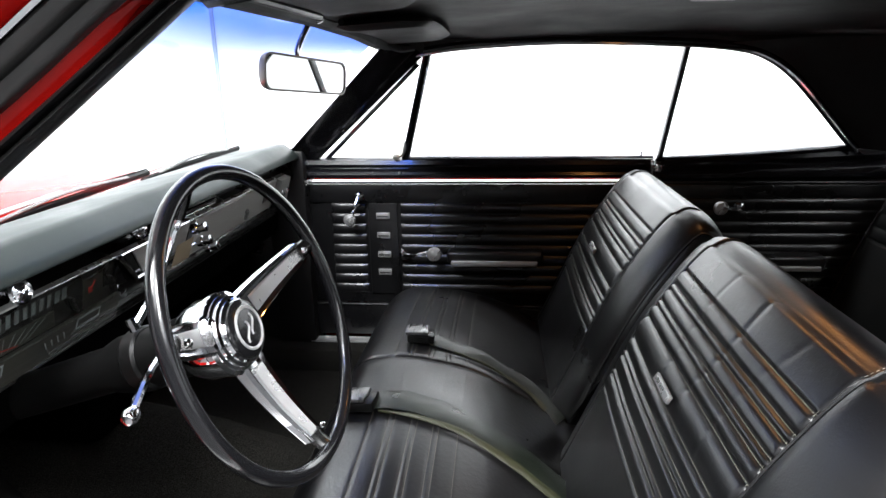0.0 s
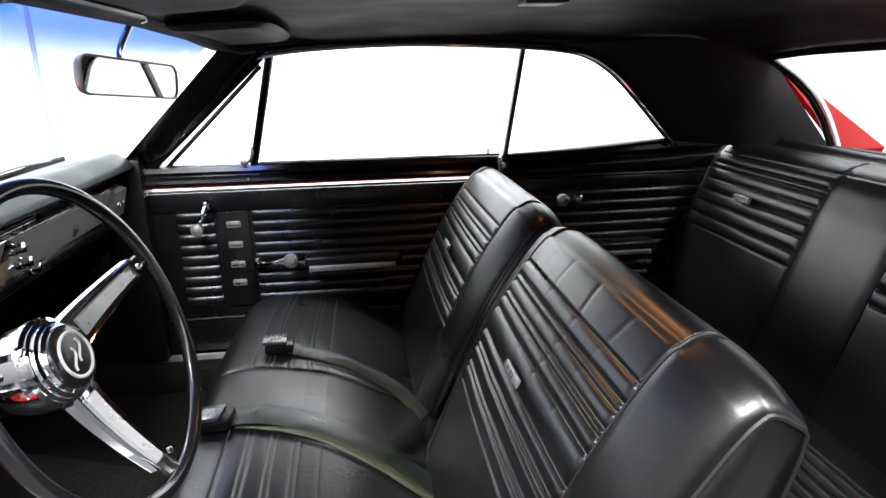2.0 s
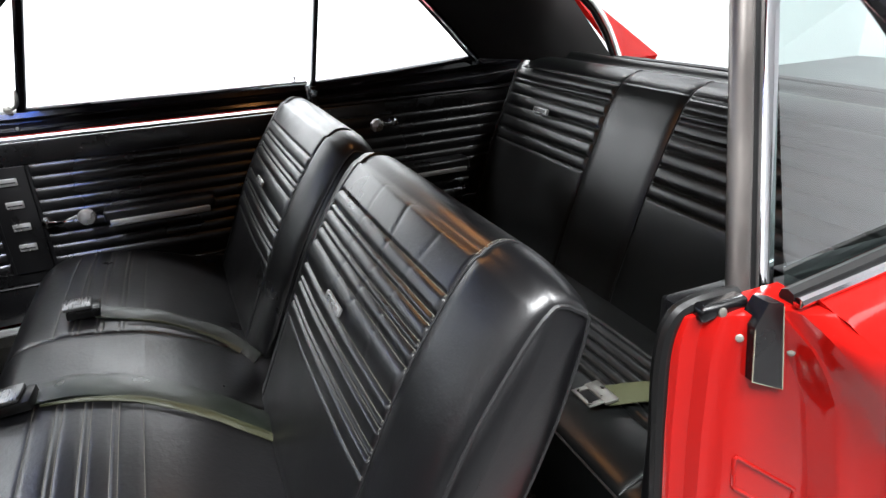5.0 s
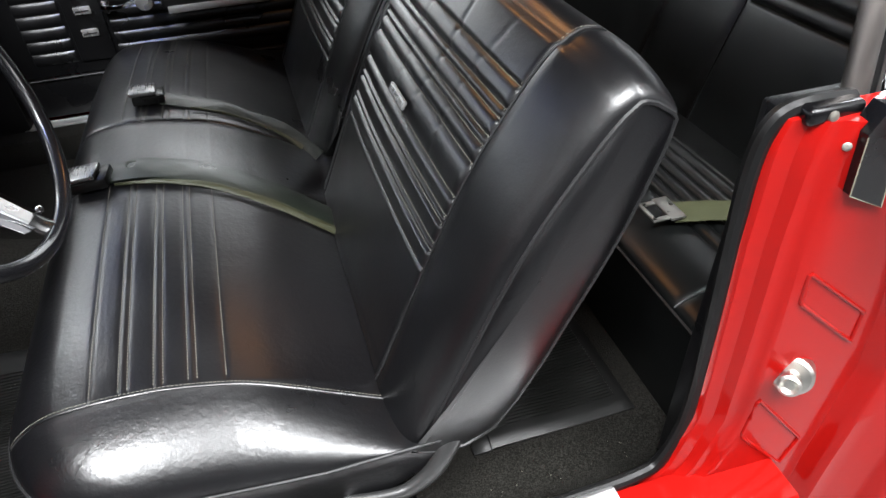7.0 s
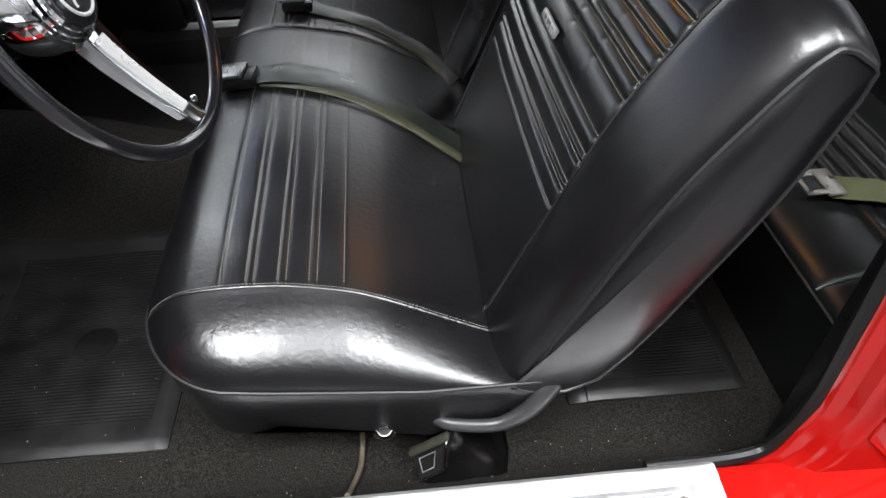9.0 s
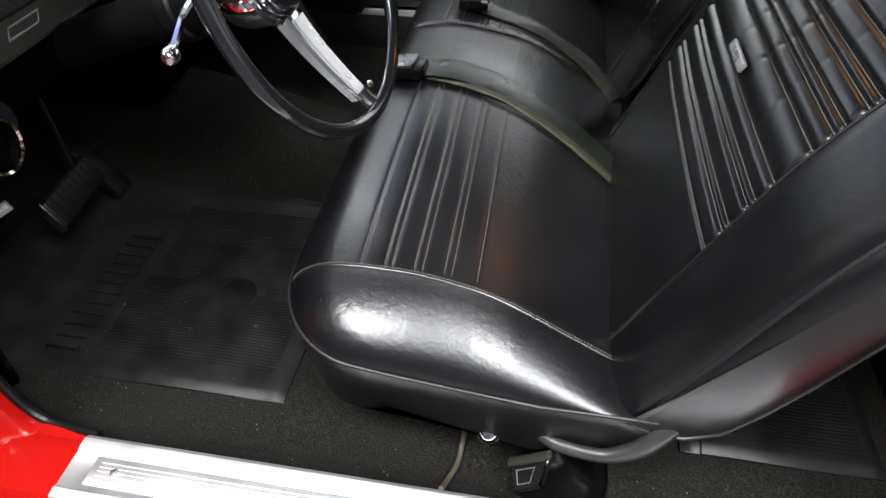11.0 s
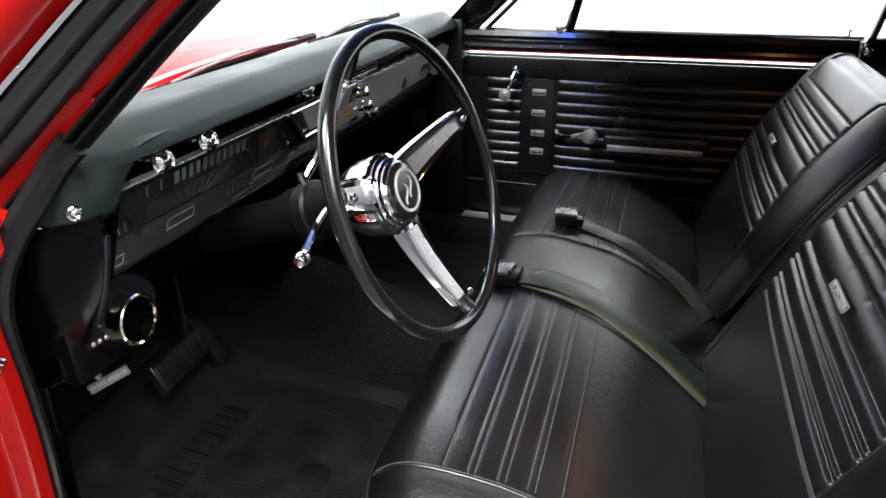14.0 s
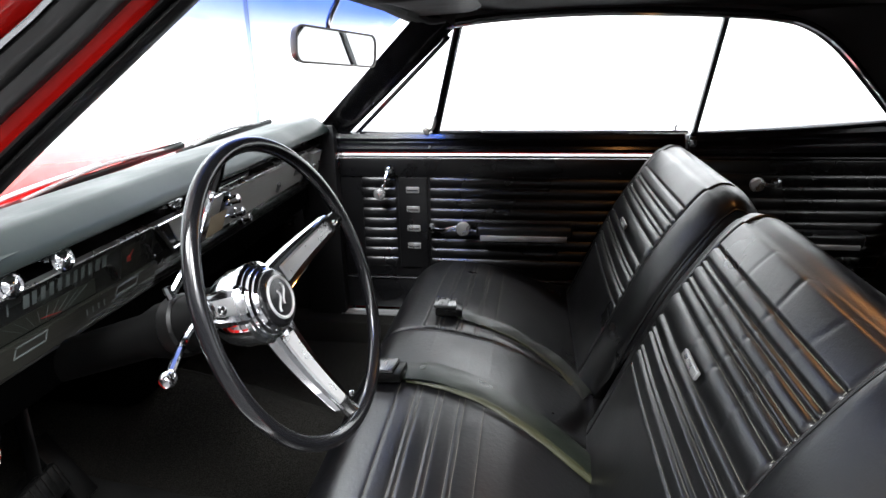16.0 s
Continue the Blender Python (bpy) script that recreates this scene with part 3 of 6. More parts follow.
# ---- driver's quarter window with its bright leading edge ----
qd = thing("window_3", (0.8, 0.40, 1.0), "driver-side quarter window, pane raised, bright metal leading edge", "window", kind="structure")
part("pane", sheet(lambda u, v: Vector((0.605 + 0.045 * v + 0.66 * u * (1 - 0.15 * v), 0.385 + 0.13 * v, 0.86 + 0.40 * v)), lin(0, 1, 6), lin(0, 1, 6)), QGLASS, qd, "pale green tinted glass").visible_shadow = False
edge = [Vector((0.592 + 0.055 * v, 0.392 + 0.12 * v, 0.80 + 0.44 * v)) for v in lin(0, 1, 8)]
part("leading_edge", tube(edge, 0.012, 10, flat=0.8), CHROME, qd, "bright metal edge")
part("seal", tube([p + Vector((-0.006, 0.010, 0)) for p in edge], 0.010, 8), RUBBER, qd, "black rubber seal")
part("guide_post", tube([p + Vector((-0.022, 0.012, 0)) for p in edge], 0.0125, 18), POST_METAL, qd, "dull stainless guide post")
part("channel", slab([Vector((x, 0.3555, z)) for x, z in ((0.532, 0.860), (0.541, 0.796), (0.588, 0.772), (0.566, 0.878), (0.545, 0.884))], (0, 0.02, 0)), PLASTIC, qd, "dark rubber guide block", smooth=False)
part("channel_rim", tube([Vector((x, 0.3555, z)) for x, z in ((0.5325, 0.858), (0.541, 0.7955), (0.588, 0.7715), (0.567, 0.874))], 0.0007, 6), YELLOWED, qd, "worn pale edge")

# ---- passenger-side door and quarter trim ----
YW = 1.90


def ribbed(x0, x1, z0, z1, n, y=YW, depth=0.008):
    """A trim panel whose face has n rounded lengthwise ribs with a narrow groove between."""
    prof = []
    for i in range(n):
        a, b = z0 + (z1 - z0) * i / n, z0 + (z1 - z0) * (i + 1) / n
        for t in (0.03, 0.10, 0.22, 0.4, 0.6, 0.78, 0.90, 0.97):
            prof.append((y - depth * (math.sin(t * math.pi) ** 0.5), a + (b - a) * t))
    prof = [(y + 0.004, z0)] + prof + [(y + 0.004, z1)]
    xs = [x0, x0 + 0.006] + lin(x0 + 0.02, x1 - 0.02, 6) + [x1 - 0.006, x1]
    rows = []
    for i, x in enumerate(xs):
        k = 0.0 if i in (0, len(xs) - 1) else (0.7 if i in (1, len(xs) - 2) else 1)
        rows.append([(x, y + 0.004 + (a - y - 0.004) * k, z) for a, z in prof] + [(x, y + 0.02, z1), (x, y + 0.02, z0)])
    return loft(rows)


def side_trim(t_ob, x0, x1, zt0, zt1, rear=False):
    """Upper painted sill, bright strip, lower panels."""
    prof = [(1.905, 0.852), (1.893, 0.858), (1.889, 0.868), (1.892, 0.876), (1.903, 0.882), (1.894, 0.888), (1.888, 0.898), (1.893, 0.910), (1.908, 0.916), (1.950, 0.916), (1.955, 0.852)]
    rows = []
    for x in lin(x0, x1, 12):
        rise = interp(x, [x0, x1], [zt0, zt1])
        rows.append([(x, y, z + rise * (z - 0.852) / 0.064) for y, z in prof])
    part("upper_panel", loft(rows), DOOR_PAINT, t_ob, "glossy black painted metal upper door")
    part("bright_strip", tube([(x, 1.893, 0.845) for x in lin(x0 + 0.003, x1 - 0.003, 6)], 0.0030, 8, flat=1.3), STRIP, t_ob, "thin bright strip")


door_p = thing("door_1", (-0.08, 1.93, 0.3), "closed passenger door with ribbed black trim", "door", kind="structure")
side_trim(door_p, -0.60, 0.445, 0.004, 0.0)
part("door_shell", box(-0.62, 0.448, 1.912, 2.02, 0.34, 0.800, 0.01), RED, door_p)
part("door_back_panel", box(-0.60, 0.445, 1.900, 1.9115, 0.452, 0.838, 0.003), DOOR_VINYL, door_p)
part("top_band", box(-0.595, 0.442, 1.894, 1.9005, 0.782, 0.838, 0.003), DOOR_VINYL, door_p)
part("ribbed_panel", ribbed(-0.318, 0.44, 0.484, 0.780, 9), DOOR_VINYL, door_p, "black vinyl with lengthwise ribs")
part("ribbed_panel", ribbed(-0.535, -0.418, 0.484, 0.780, 9), DOOR_VINYL, door_p, "black vinyl with lengthwise ribs")
part("emblem_panel", box(-0.414, -0.322, 1.893, 1.9005, 0.484, 0.780, 0.003), DOOR_VINYL, door_p)
part("kick_panel", box(-0.60, 0.445, 1.898, 1.9115, 0.338, 0.450, 0.004), DOOR_VINYL, door_p)
part("seam_strip", tube([(x, 1.895, 0.447) for x in lin(-0.59, 0.44, 4)], 0.0032, 8), STRIP, door_p, "thin bright strip")
for z in (0.741, 0.679, 0.617, 0.559):
    em = part("emblem", box(-0.388, -0.346, 1.887, 1.8925, z - 0.010, z + 0.010, 0.002), BRUSHED, door_p, "small bright rectangular emblem")
    part("emblem_groove", box(-0.384, -0.350, 1.8855, 1.8868, z - 0.0025, z + 0.0005, 0.0), DIALFACE, em)
# armrest with bright lower strip
arm = part("armrest", box(-0.165, 0.125, 1.835, 1.890, 0.604, 0.642, 0.010, 3), DOOR_VINYL, door_p, "padded black armrest")
part("armrest_strip", box(-0.152, 0.108, 1.828, 1.836, 0.598, 0.616, 0.003), ALU, arm, "bright strip")


def crank(name, parent, x, z, ang, length, y=1.885, size=1.0):
    """A window crank: boss, curved arm and knob."""
    a = radians(ang)
    dx, dz = math.cos(a), math.sin(a)
    bm = join(lathe([(0, 0.004), (0.0, 0.016), (-0.006, 0.017), (-0.016, 0.012), (-0.020, 0.004)], (x, y, z), (0, 1, 0), 20),
              tube(smooth_path([(x, y - 0.016, z), (x + dx * length * 0.4, y - 0.030, z + dz * length * 0.4 - 0.003), (x + dx * length * 0.8, y - 0.028, z + dz * length * 0.8 + 0.002), (x + dx * length, y - 0.028, z + dz * length)], 5), 0.0065, 8, flat=0.6, up=(0, 1, 0)))
    c = part(name, bm, CHROME, parent, "bright metal window crank")
    part("knob", lathe([(a_, r_ * size) for a_, r_ in ((0.004, 0.003), (0.002, 0.010), (-0.008, 0.011), (-0.012, 0.017), (-0.022, 0.019), (-0.028, 0.016), (-0.030, 0.010), (-0.032, 0.004))], (x + dx * length, y - 0.026, z + dz * length), (0, 1, 0), 24), BRUSHED, c, "spun metal knob")


crank("window_crank", door_p, -0.305, 0.621, 7, 0.102, size=1.22)
crank("vent_crank", door_p, -0.437, 0.804, -110, 0.068)
part("lock_knob", join(tube([(0.405, 1.905, 0.91), (0.405, 1.903, 0.935)], 0.0028, 8), lathe([(0, 0.002), (0, 0.006), (0.004, 0.006), (0.006, 0.002)], (0.405, 1.903, 0.934), (0, 0, 1), 12)), CHROME, door_p, "bright lock knob")
part("latch_plate", join(box(0.430, 0.444, 1.885, 1.902, 0.868, 0.912, 0.004), lathe([(0, 0.003), (0, 0.011), (-0.008, 0.011), (-0.010, 0.003)], (0.452, 1.886, 0.888), (0, 1, 0), 14)), CHROME, door_p)
part("hinge_screw", lathe([(0, 0.002), (0, 0.006), (-0.003, 0.004)], (-0.31, 1.888, 0.876), (0, 1, 0), 12), CHROME, door_p)

# side windows of the passenger side
def yglass(z):
    return 1.912 - (z - 0.915) * 0.42


win_p = thing("window_4", (0.1, 1.87, 0.915), "raised passenger side window with vent pane", "window", kind="structure")
part("pane", sheet(lambda u, v: Vector((-0.29 + 0.745 * u + (0.095 * (1 - u) + 0.015 * u) * v, yglass(0.90 + 0.34 * v), 0.90 + 0.34 * v)), lin(0, 1, 4), lin(0, 1, 4)), GLASS, win_p, "clear raised glass").visible_shadow = False
post = [Vector((-0.297 + 0.095 * t, yglass(0.905 + 0.325 * t) - 0.006, 0.905 + 0.325 * t)) for t in lin(0, 1, 6)]
part("vent_post", tube(post, 0.0115, 8, flat=0.7), DOOR_PAINT, win_p, "black upright between vent pane and window")
part("vent_post_trim", tube([p + Vector((0.011, -0.006, 0)) for p in post], 0.003, 6), CHROME, win_p)
vp = part("vent_pane", sheet(lambda u, v: Vector((-0.535, 0, 0.92)).lerp(Vector((-0.297, 0, 0.908)), u).lerp(Vector((-0.232, 0, 1.19)).lerp(Vector((-0.205, 0, 1.215)), u), v) + Vector((0, yglass(0.915 + 0.29 * v), 0)), lin(0, 1, 3), lin(0, 1, 5)), GLASS, win_p)
vp.visible_shadow = False
part("vent_frame", tube([Vector((-0.535, yglass(0.92), 0.918)), Vector((-0.232, yglass(1.19), 1.192))], 0.007, 6), DOOR_PAINT, win_p)
part("vent_sill", tube([Vector((-0.54, 1.905, 0.914)), Vector((-0.29, 1.905, 0.906))], 0.007, 6), DOOR_PAINT, win_p)
lt = part("vent_latch", tube(smooth_path([(-0.318, 1.890, 0.925), (-0.300, 1.885, 0.930), (-0.292, 1.880, 0.948), (-0.288, 1.882, 0.970)], 4), 0.007, 8, flat=0.7), FRESH, win_p, "bright vent latch")
part("latch_base", lathe([(0, 0.003), (0, 0.012), (-0.010, 0.010), (-0.012, 0.003)], (-0.318, 1.892, 0.925), (0, 1, 0), 14), FRESH, lt)
part("window_sill_trim", tube([(-0.285, 1.903, 0.920), (0.44, 1.903, 0.919)], 0.0045, 6), CHROME, win_p, "thin bright sill trim")
seal = [Vector((0.458 + 0.020 * t, yglass(0.905 + 0.33 * t) - 0.004, 0.905 + 0.33 * t)) for t in lin(0, 1, 6)]
part("window_post", tube(seal, 0.013, 8, flat=0.7), DOOR_PAINT, win_p, "black upright between the side windows")
# round sticker ghost on the glass
part("sticker_ring", tube([Vector((-0.245 + 0.045 * math.cos(a), yglass(0.965 + 0.045 * math.sin(a)) - 0.003, 0.965 + 0.045 * math.sin(a))) for a in lin(-1.5, 1.9, 20)], 0.0006, 5), SILVER, win_p, "faint ring left on the glass")

win_q = thing("window_5", (0.7, 1.87, 0.93), "passenger-side quarter window", "window", kind="structure")
part("pane", sheet(lambda u, v: Vector((0.47 + 0.50 * u * (1 - 0.55 * v), yglass(0.92 + 0.30 * v), 0.918 + 0.028 * u + 0.305 * v * (1 - 0.14 * u))), lin(0, 1, 6), lin(0, 1, 5)), GLASS, win_q).visible_shadow = False
part("window_sill", tube([(0.465, 1.900, 0.914), (0.70, 1.897, 0.923), (0.88, 1.885, 0.938), (0.985, 1.880, 0.948)], 0.006, 6), DOOR_PAINT, win_q)

quarter_t = thing("wall_quarter", (0.75, 1.92, 0.3), "ribbed black quarter trim beside the rear seat", "wall", kind="structure")
side_trim(quarter_t, 0.462, 1.16, 0.0, 0.045, True)
part("back_panel", box(0.462, 1.16, 1.900, 1.955, 0.33, 0.838, 0.003), DOOR_VINYL, quarter_t)
part("top_band", box(0.466, 1.15, 1.894, 1.9005, 0.800, 0.838, 0.003), DOOR_VINYL, quarter_t)
part("ribbed_panel", ribbed(0.49, 1.14, 0.484, 0.798, 9), DOOR_VINYL, quarter_t, "black vinyl with lengthwise ribs")
crank("window_crank", quarter_t, 0.690, 0.775, 176, 0.065, size=1.1)
ra = part("armrest", box(0.70, 0.93, 1.825, 1.890, 0.600, 0.640, 0.010, 3), DOOR_VINYL, quarter_t)
part("armrest_strip", box(0.715, 0.915, 1.818, 1.826, 0.598, 0.613, 0.003), ALU, ra, "bright strip")
part("pillar_block", box(0.448, 0.464, 1.893, 1.95, 0.34, 0.905, 0.003), RUBBER, quarter_t)
part("sill_plate", box(-0.62, 0.44, 1.862, 1.898, 0.322, 0.331, 0.003), ALU, door_p, "bright sill plate")
part("inner_sill", box(-0.80, 0.50, 1.80, 1.93, 0.24, 0.324, 0.01), CARPET, body)
# shell behind the trim so that no light leaks in, both sides
part("side_shell", box(0.45, 1.45, 1.96, 2.0, 0.2, 0.90, 0.005), DARK_METAL, body)
part("side_shell", box(0.62, 1.45, 0.42, 0.45, 0.2, 0.86, 0.005), DOOR_VINYL, body)
part("cowl_side", join(box(-1.14, -0.72, 1.90, 1.95, 0.2, 0.865, 0.005), box(-0.72, -0.60, 1.862, 1.95, 0.2, 0.945, 0.005)), DOOR_VINYL, body)

# ---- kick panel and sill plate on the driver side ----
KP = [(-0.74, 0.888), (-0.606, 0.885), (-0.604, 0.86), (-0.614, 0.825), (-0.630, 0.785), (-0.655, 0.738), (-0.690, 0.685), (-0.730, 0.638), (-0.79, 0.600), (-0.83, 0.25), (-1.14, 0.25), (-1.14, 0.90)]
kick = thing("kick_panel", (-0.75, 0.49, 0.30), "glossy black kick panel beside the pedals", "kick panel")
part("panel", loft([[Vector((x - 0.012, 0.507, z)) for x, z in KP], [Vector((x - 0.002, 0.504, z)) for x, z in KP], [Vector((x, 0.496, z)) for x, z in KP], [Vector((x - 0.012, 0.480, z)) for x, z in KP], [Vector((x - 0.085, 0.436, z)) for x, z in KP]]), KICK, kick)
part("edge_bead", tube(smooth_path([Vector((x + 0.001, 0.499, z)) for x, z in KP[2:9]], 4), 0.0045, 8), DOOR_PAINT, kick, "rounded glossy edge")
part("panel_screw", lathe([(0, 0.006), (0.002, 0.0055), (0.003, 0.001)], (-0.668, 0.478, 0.862), (0.5, -0.85, 0), 12), DARK_METAL, kick)
plate = thing("sill_plate", (-0.1, 0.35, 0.328), "scuffed aluminium sill plate on the rocker", "sill plate")
part("plate", loft([[(x, y, z) for y, z in ((0.392, 0.330), (0.386, 0.3345), (0.372, 0.3345), (0.366, 0.332), (0.318, 0.332), (0.312, 0.335), (0.300, 0.333), (0.296, 0.326), (0.392, 0.324))] for x in lin(-0.60, 0.385, 6)]), ALU, plate)
part("raised_panel", loft([[(x, 0.322, 0.3322), (x, 0.325, 0.3335), (x, 0.360, 0.3335), (x, 0.363, 0.3322)] for x in lin(-0.565, 0.350, 5)]), ALU, plate, "ribbed raised panel")
for k in range(5):
    part("plate_rib", tube([(-0.555, 0.331 + 0.006 * k, 0.3336), (0.340, 0.331 + 0.006 * k, 0.3336)], 0.0009, 6), ALU, plate)
for x in (-0.53, -0.1, 0.33):
    part("screw", lathe([(0, 0.006), (0.002, 0.0055), (0.003, 0.001)], (x, 0.343, 0.3338), (0, 0, 1), 14), FRESH, plate)

# ---- front bench ----
PLEATS_X = (-0.225, -0.193, -0.183, -0.154, -0.143, -0.115, -0.105, -0.072)


def groove(x, marks, w, d):
    return sum(-d * math.exp(-((x - m) / w) ** 2) for m in marks)


def cushion_top(x, y):
    base = interp(x, [-0.33, -0.30, -0.25, -0.22, -0.19, -0.15, -0.11, -0.07, -0.02, 0.02, 0.07, 0.12, 0.22], [0.534, 0.541, 0.549, 0.551, 0.551, 0.548, 0.542, 0.533, 0.516, 0.499, 0.475, 0.450, 0.43])
    base += interp(x, [-0.2, -0.05, 0.05, 0.12], [0.045, 0.040, 0.028, 0.014]) * (1 - min(1, abs(y - CY) / 0.62) ** 2.2)
    return base


CUS0, CUS1 = 0.460, 1.862


def roll(d, r):
    """Edge roll: rounded at the rim, flatter above."""
    t = min(max(d, 0) / r, 1)
    return 0.12 * dome(d, 0.02) + 0.48 * dome(d, r) + 0.40 * t * (1.30 - 0.30 * t)


def front_edge(y):
    side = min(y - CUS0, CUS1 - y)
    return -0.335 + 0.13 * (1 - dome(side, 0.15))


def rim_z(x):
    """Height of the piping round the cushion."""
    return interp(x, [-0.335, -0.2, -0.09, 0.02, 0.165], [0.494, 0.478, 0.462, 0.447, 0.447])


def seam_y(x):
    """The outer seam bows outwards to the rear."""
    return 0.565 - 0.026 * interp(x, [-0.15, -0.05, 0.05, 0.13], [0, 0.2, 0.65, 1])


def cz(x, y, pleat=True):
    """Height of the cushion's surface."""
    side, fx = min(y - CUS0, CUS1 - y), front_edge(y)
    zw = rim_z(max(x, fx))
    s = roll(side, 0.105) * dome(x - fx, 0.07)
    z = zw + (cushion_top(x, y) - zw) * s
    if pleat and ((0.568 < y < 0.998) or (1.212 < y < 1.752)):
        z += groove(x, PLEATS_X, 0.0020, 0.0010)
        for a, b in zip(PLEATS_X, PLEATS_X[1:]):
            if a < x < b:
                z += 0.0006 * math.sin((x - a) / (b - a) * math.pi)
    for sy in (1.0, 1.21):
        z -= 0.003 * math.exp(-((y - sy) / 0.003) ** 2) * s
    return z + 0.0022 * noise.noise(Vector((x * 9, y * 7, 1.3))) * s


def cushion_mesh():
    xr = 0.168
    r = 0.105
    ys = [CUS0 + r * (1 - math.cos(a)) for a in lin(0, math.pi / 2, 16)] + [0.559, 0.562, 0.565, 0.568, 0.571] + lin(0.58, 0.99, 32)
    ys += [0.994, 0.997, 1.0, 1.003, 1.006] + lin(1.02, 1.19, 12) + [1.204, 1.207, 1.21, 1.213, 1.216] + lin(1.23, 1.745, 38)
    ys += [CUS1 - d for d in (0.111, 0.108, 0.105, 0.102, 0.099)] + [CUS1 - r * (1 - math.cos(a)) for a in lin(math.pi / 2, 0, 16)]
    ys = sorted(set(round(v, 5) for v in ys))
    fr = 0.07
    base_x = [fr * (1 - math.cos(a)) for a in lin(0, math.pi / 2, 10)]
    marks = sorted({round(m + o, 5) for m in PLEATS_X for o in (-0.008, -0.004, -0.002, 0, 0.002, 0.004, 0.008)})
    rest = lin(-0.055, 0.16, 22)
    rows = []
    for y in ys:
        side = min(y - CUS0, CUS1 - y)
        front = front_edge(y)
        xs = [front + d for d in base_x]
        start = xs[-1]
        span = marks + rest
        if start > span[0] - 0.002:
            lo, hi = start + 0.002, xr - 0.005
            keep = [m for m in span if m > lo + 0.0005]
            gone = len(span) - len(keep)
            first = keep[0]
            span = [lo + (first - lo) * i / max(1, gone) for i in range(gone)] + keep
        xs = xs + span + [xr]
        row = [Vector((x, y, cz(x, y))) for x in xs]
        low = [Vector((front + 0.02, y + (0.035 if y < CY else -0.035) * (1 - dome(side, 0.08)), 0.345)), Vector((front + 0.005, y + (0.012 if y < CY else -0.012) * (1 - dome(side, 0.08)), 0.42))]
        rows.append(low + row + [Vector((xr, y, 0.41)), Vector((0.095, y, 0.372)), Vector((0.02, y, 0.345))])
    return loft(rows), CUS0, CUS1


bench = thing("bench_seat", (0.05, CY, 0.26), "black vinyl split-back front bench seat with stitched pleats", "car seat")
cm, cy0, cy1 = cushion_mesh()
cushion = part("cushion", cm, VINYL, bench, "smooth black vinyl cushion, lightly creased", sharp=60)


welt = [Vector((x, cy0 - 0.001, rim_z(x) + 0.001)) for x in lin(0.165, -0.17, 22)]
welt += [Vector((front_edge(y) - 0.001, y, rim_z(front_edge(y)) + 0.001)) for y in [cy0 + 0.15 * (1 - math.cos(a)) for a in lin(0.12, math.pi / 2, 18)]]
welt += [Vector((-0.336, y, 0.495)) for y in lin(0.62, 1.70, 8)]
welt += [Vector((front_edge(y) - 0.001, y, rim_z(front_edge(y)) + 0.001)) for y in [cy1 - 0.15 * (1 - math.cos(a)) for a in lin(math.pi / 2, 0.12, 18)]]
welt += [Vector((x, cy1 + 0.001, rim_z(x) + 0.001)) for x in lin(-0.17, 0.165, 16)]
part("welt", tube(welt, 0.0026, 8), PIPING, cushion, "raised piping")
outer = [Vector((x, seam_y(x), cz(x, seam_y(x)) + 0.0004)) for x in lin(front_edge(0.565) + 0.006, 0.16, 50)]
part("seam", tube(outer, 0.0016, 6), VINYL, cushion)
part("seam", tube([Vector((p.x, CUS0 + CUS1 - p.y, p.z)) for p in outer], 0.0016, 6), VINYL, cushion)
for sy in (1.0, 1.21):
    part("seam", tube([Vector((x, sy, cz(x, sy) + 0.0004)) for x in lin(front_edge(sy) + 0.012, 0.16, 40)], 0.0014, 6), VINYL, cushion)


def stitches(name, curve, mat, parent, gap=0.0055, size=0.0011):
    """A row of short thread stitches along a curve of points."""
    bm = bmesh.new()
    P = [Vector(p) for p in curve]
    s = 0.0
    for a, b in zip(P, P[1:]):
        d = b - a
        L = d.length
        if L < 1e-6:
            continue
        d /= L
        while s < L:
            if True:
                p, q = a + d * s, a + d * (s + gap * 0.62)
                u = Vector((0, 0, 1)).cross(d)
                u = (u if u.length > 0.1 else Vector((1, 0, 0)).cross(d)).normalized() * size
                w = u.cross(d).normalized() * size
                r1 = [bm.verts.new(p + k) for k in (u, w, -u, -w)]
                r2 = [bm.verts.new(q + k) for k in (u, w, -u, -w)]
                for i in range(4):
                    bm.faces.new((r1[i], r1[(i + 1) % 4], r2[(i + 1) % 4], r2[i]))
            s += gap
        s -= L
    return tagged(part(name, bm, mat, parent, "pale thread stitching", smooth=False), kind="stuff")


for m in PLEATS_X:
    for a, b in ((0.575, 0.99), (1.22, 1.745)):
        stitches("stitching", [Vector((m, y, cz(m, y) + 0.0007)) for y in lin(a, b, 60)], THREAD, cushion, gap=0.0048, size=0.00055)

stitches("stitching", [p + Vector((0, 0.004, 0.0012)) for p in outer], THREAD, cushion, gap=0.0048, size=0.0005)

# backrests: a closed profile in x, z, drawn along y
BACK = [(0.098, 0.425), (0.122, 0.475), (0.150, 0.540), (0.192, 0.638), (0.228, 0.715), (0.262, 0.775), (0.300, 0.832), (0.322, 0.862), (0.345, 0.886), (0.372, 0.900), (0.402, 0.893), (0.425, 0.872),
        (0.434, 0.845), (0.418, 0.790), (0.385, 0.705), (0.340, 0.605), (0.290, 0.500), (0.235, 0.420), (0.165, 0.392)]
BACKS = smooth_path([(x, 0, z) for x, z in BACK], 5, True)
# lengths along the front face where the stitched pleats lie, by height
PLEATS_Z = (0.629, 0.655, 0.665, 0.691, 0.701, 0.724, 0.764, 0.784, 0.794, 0.813, 0.823, 0.846)


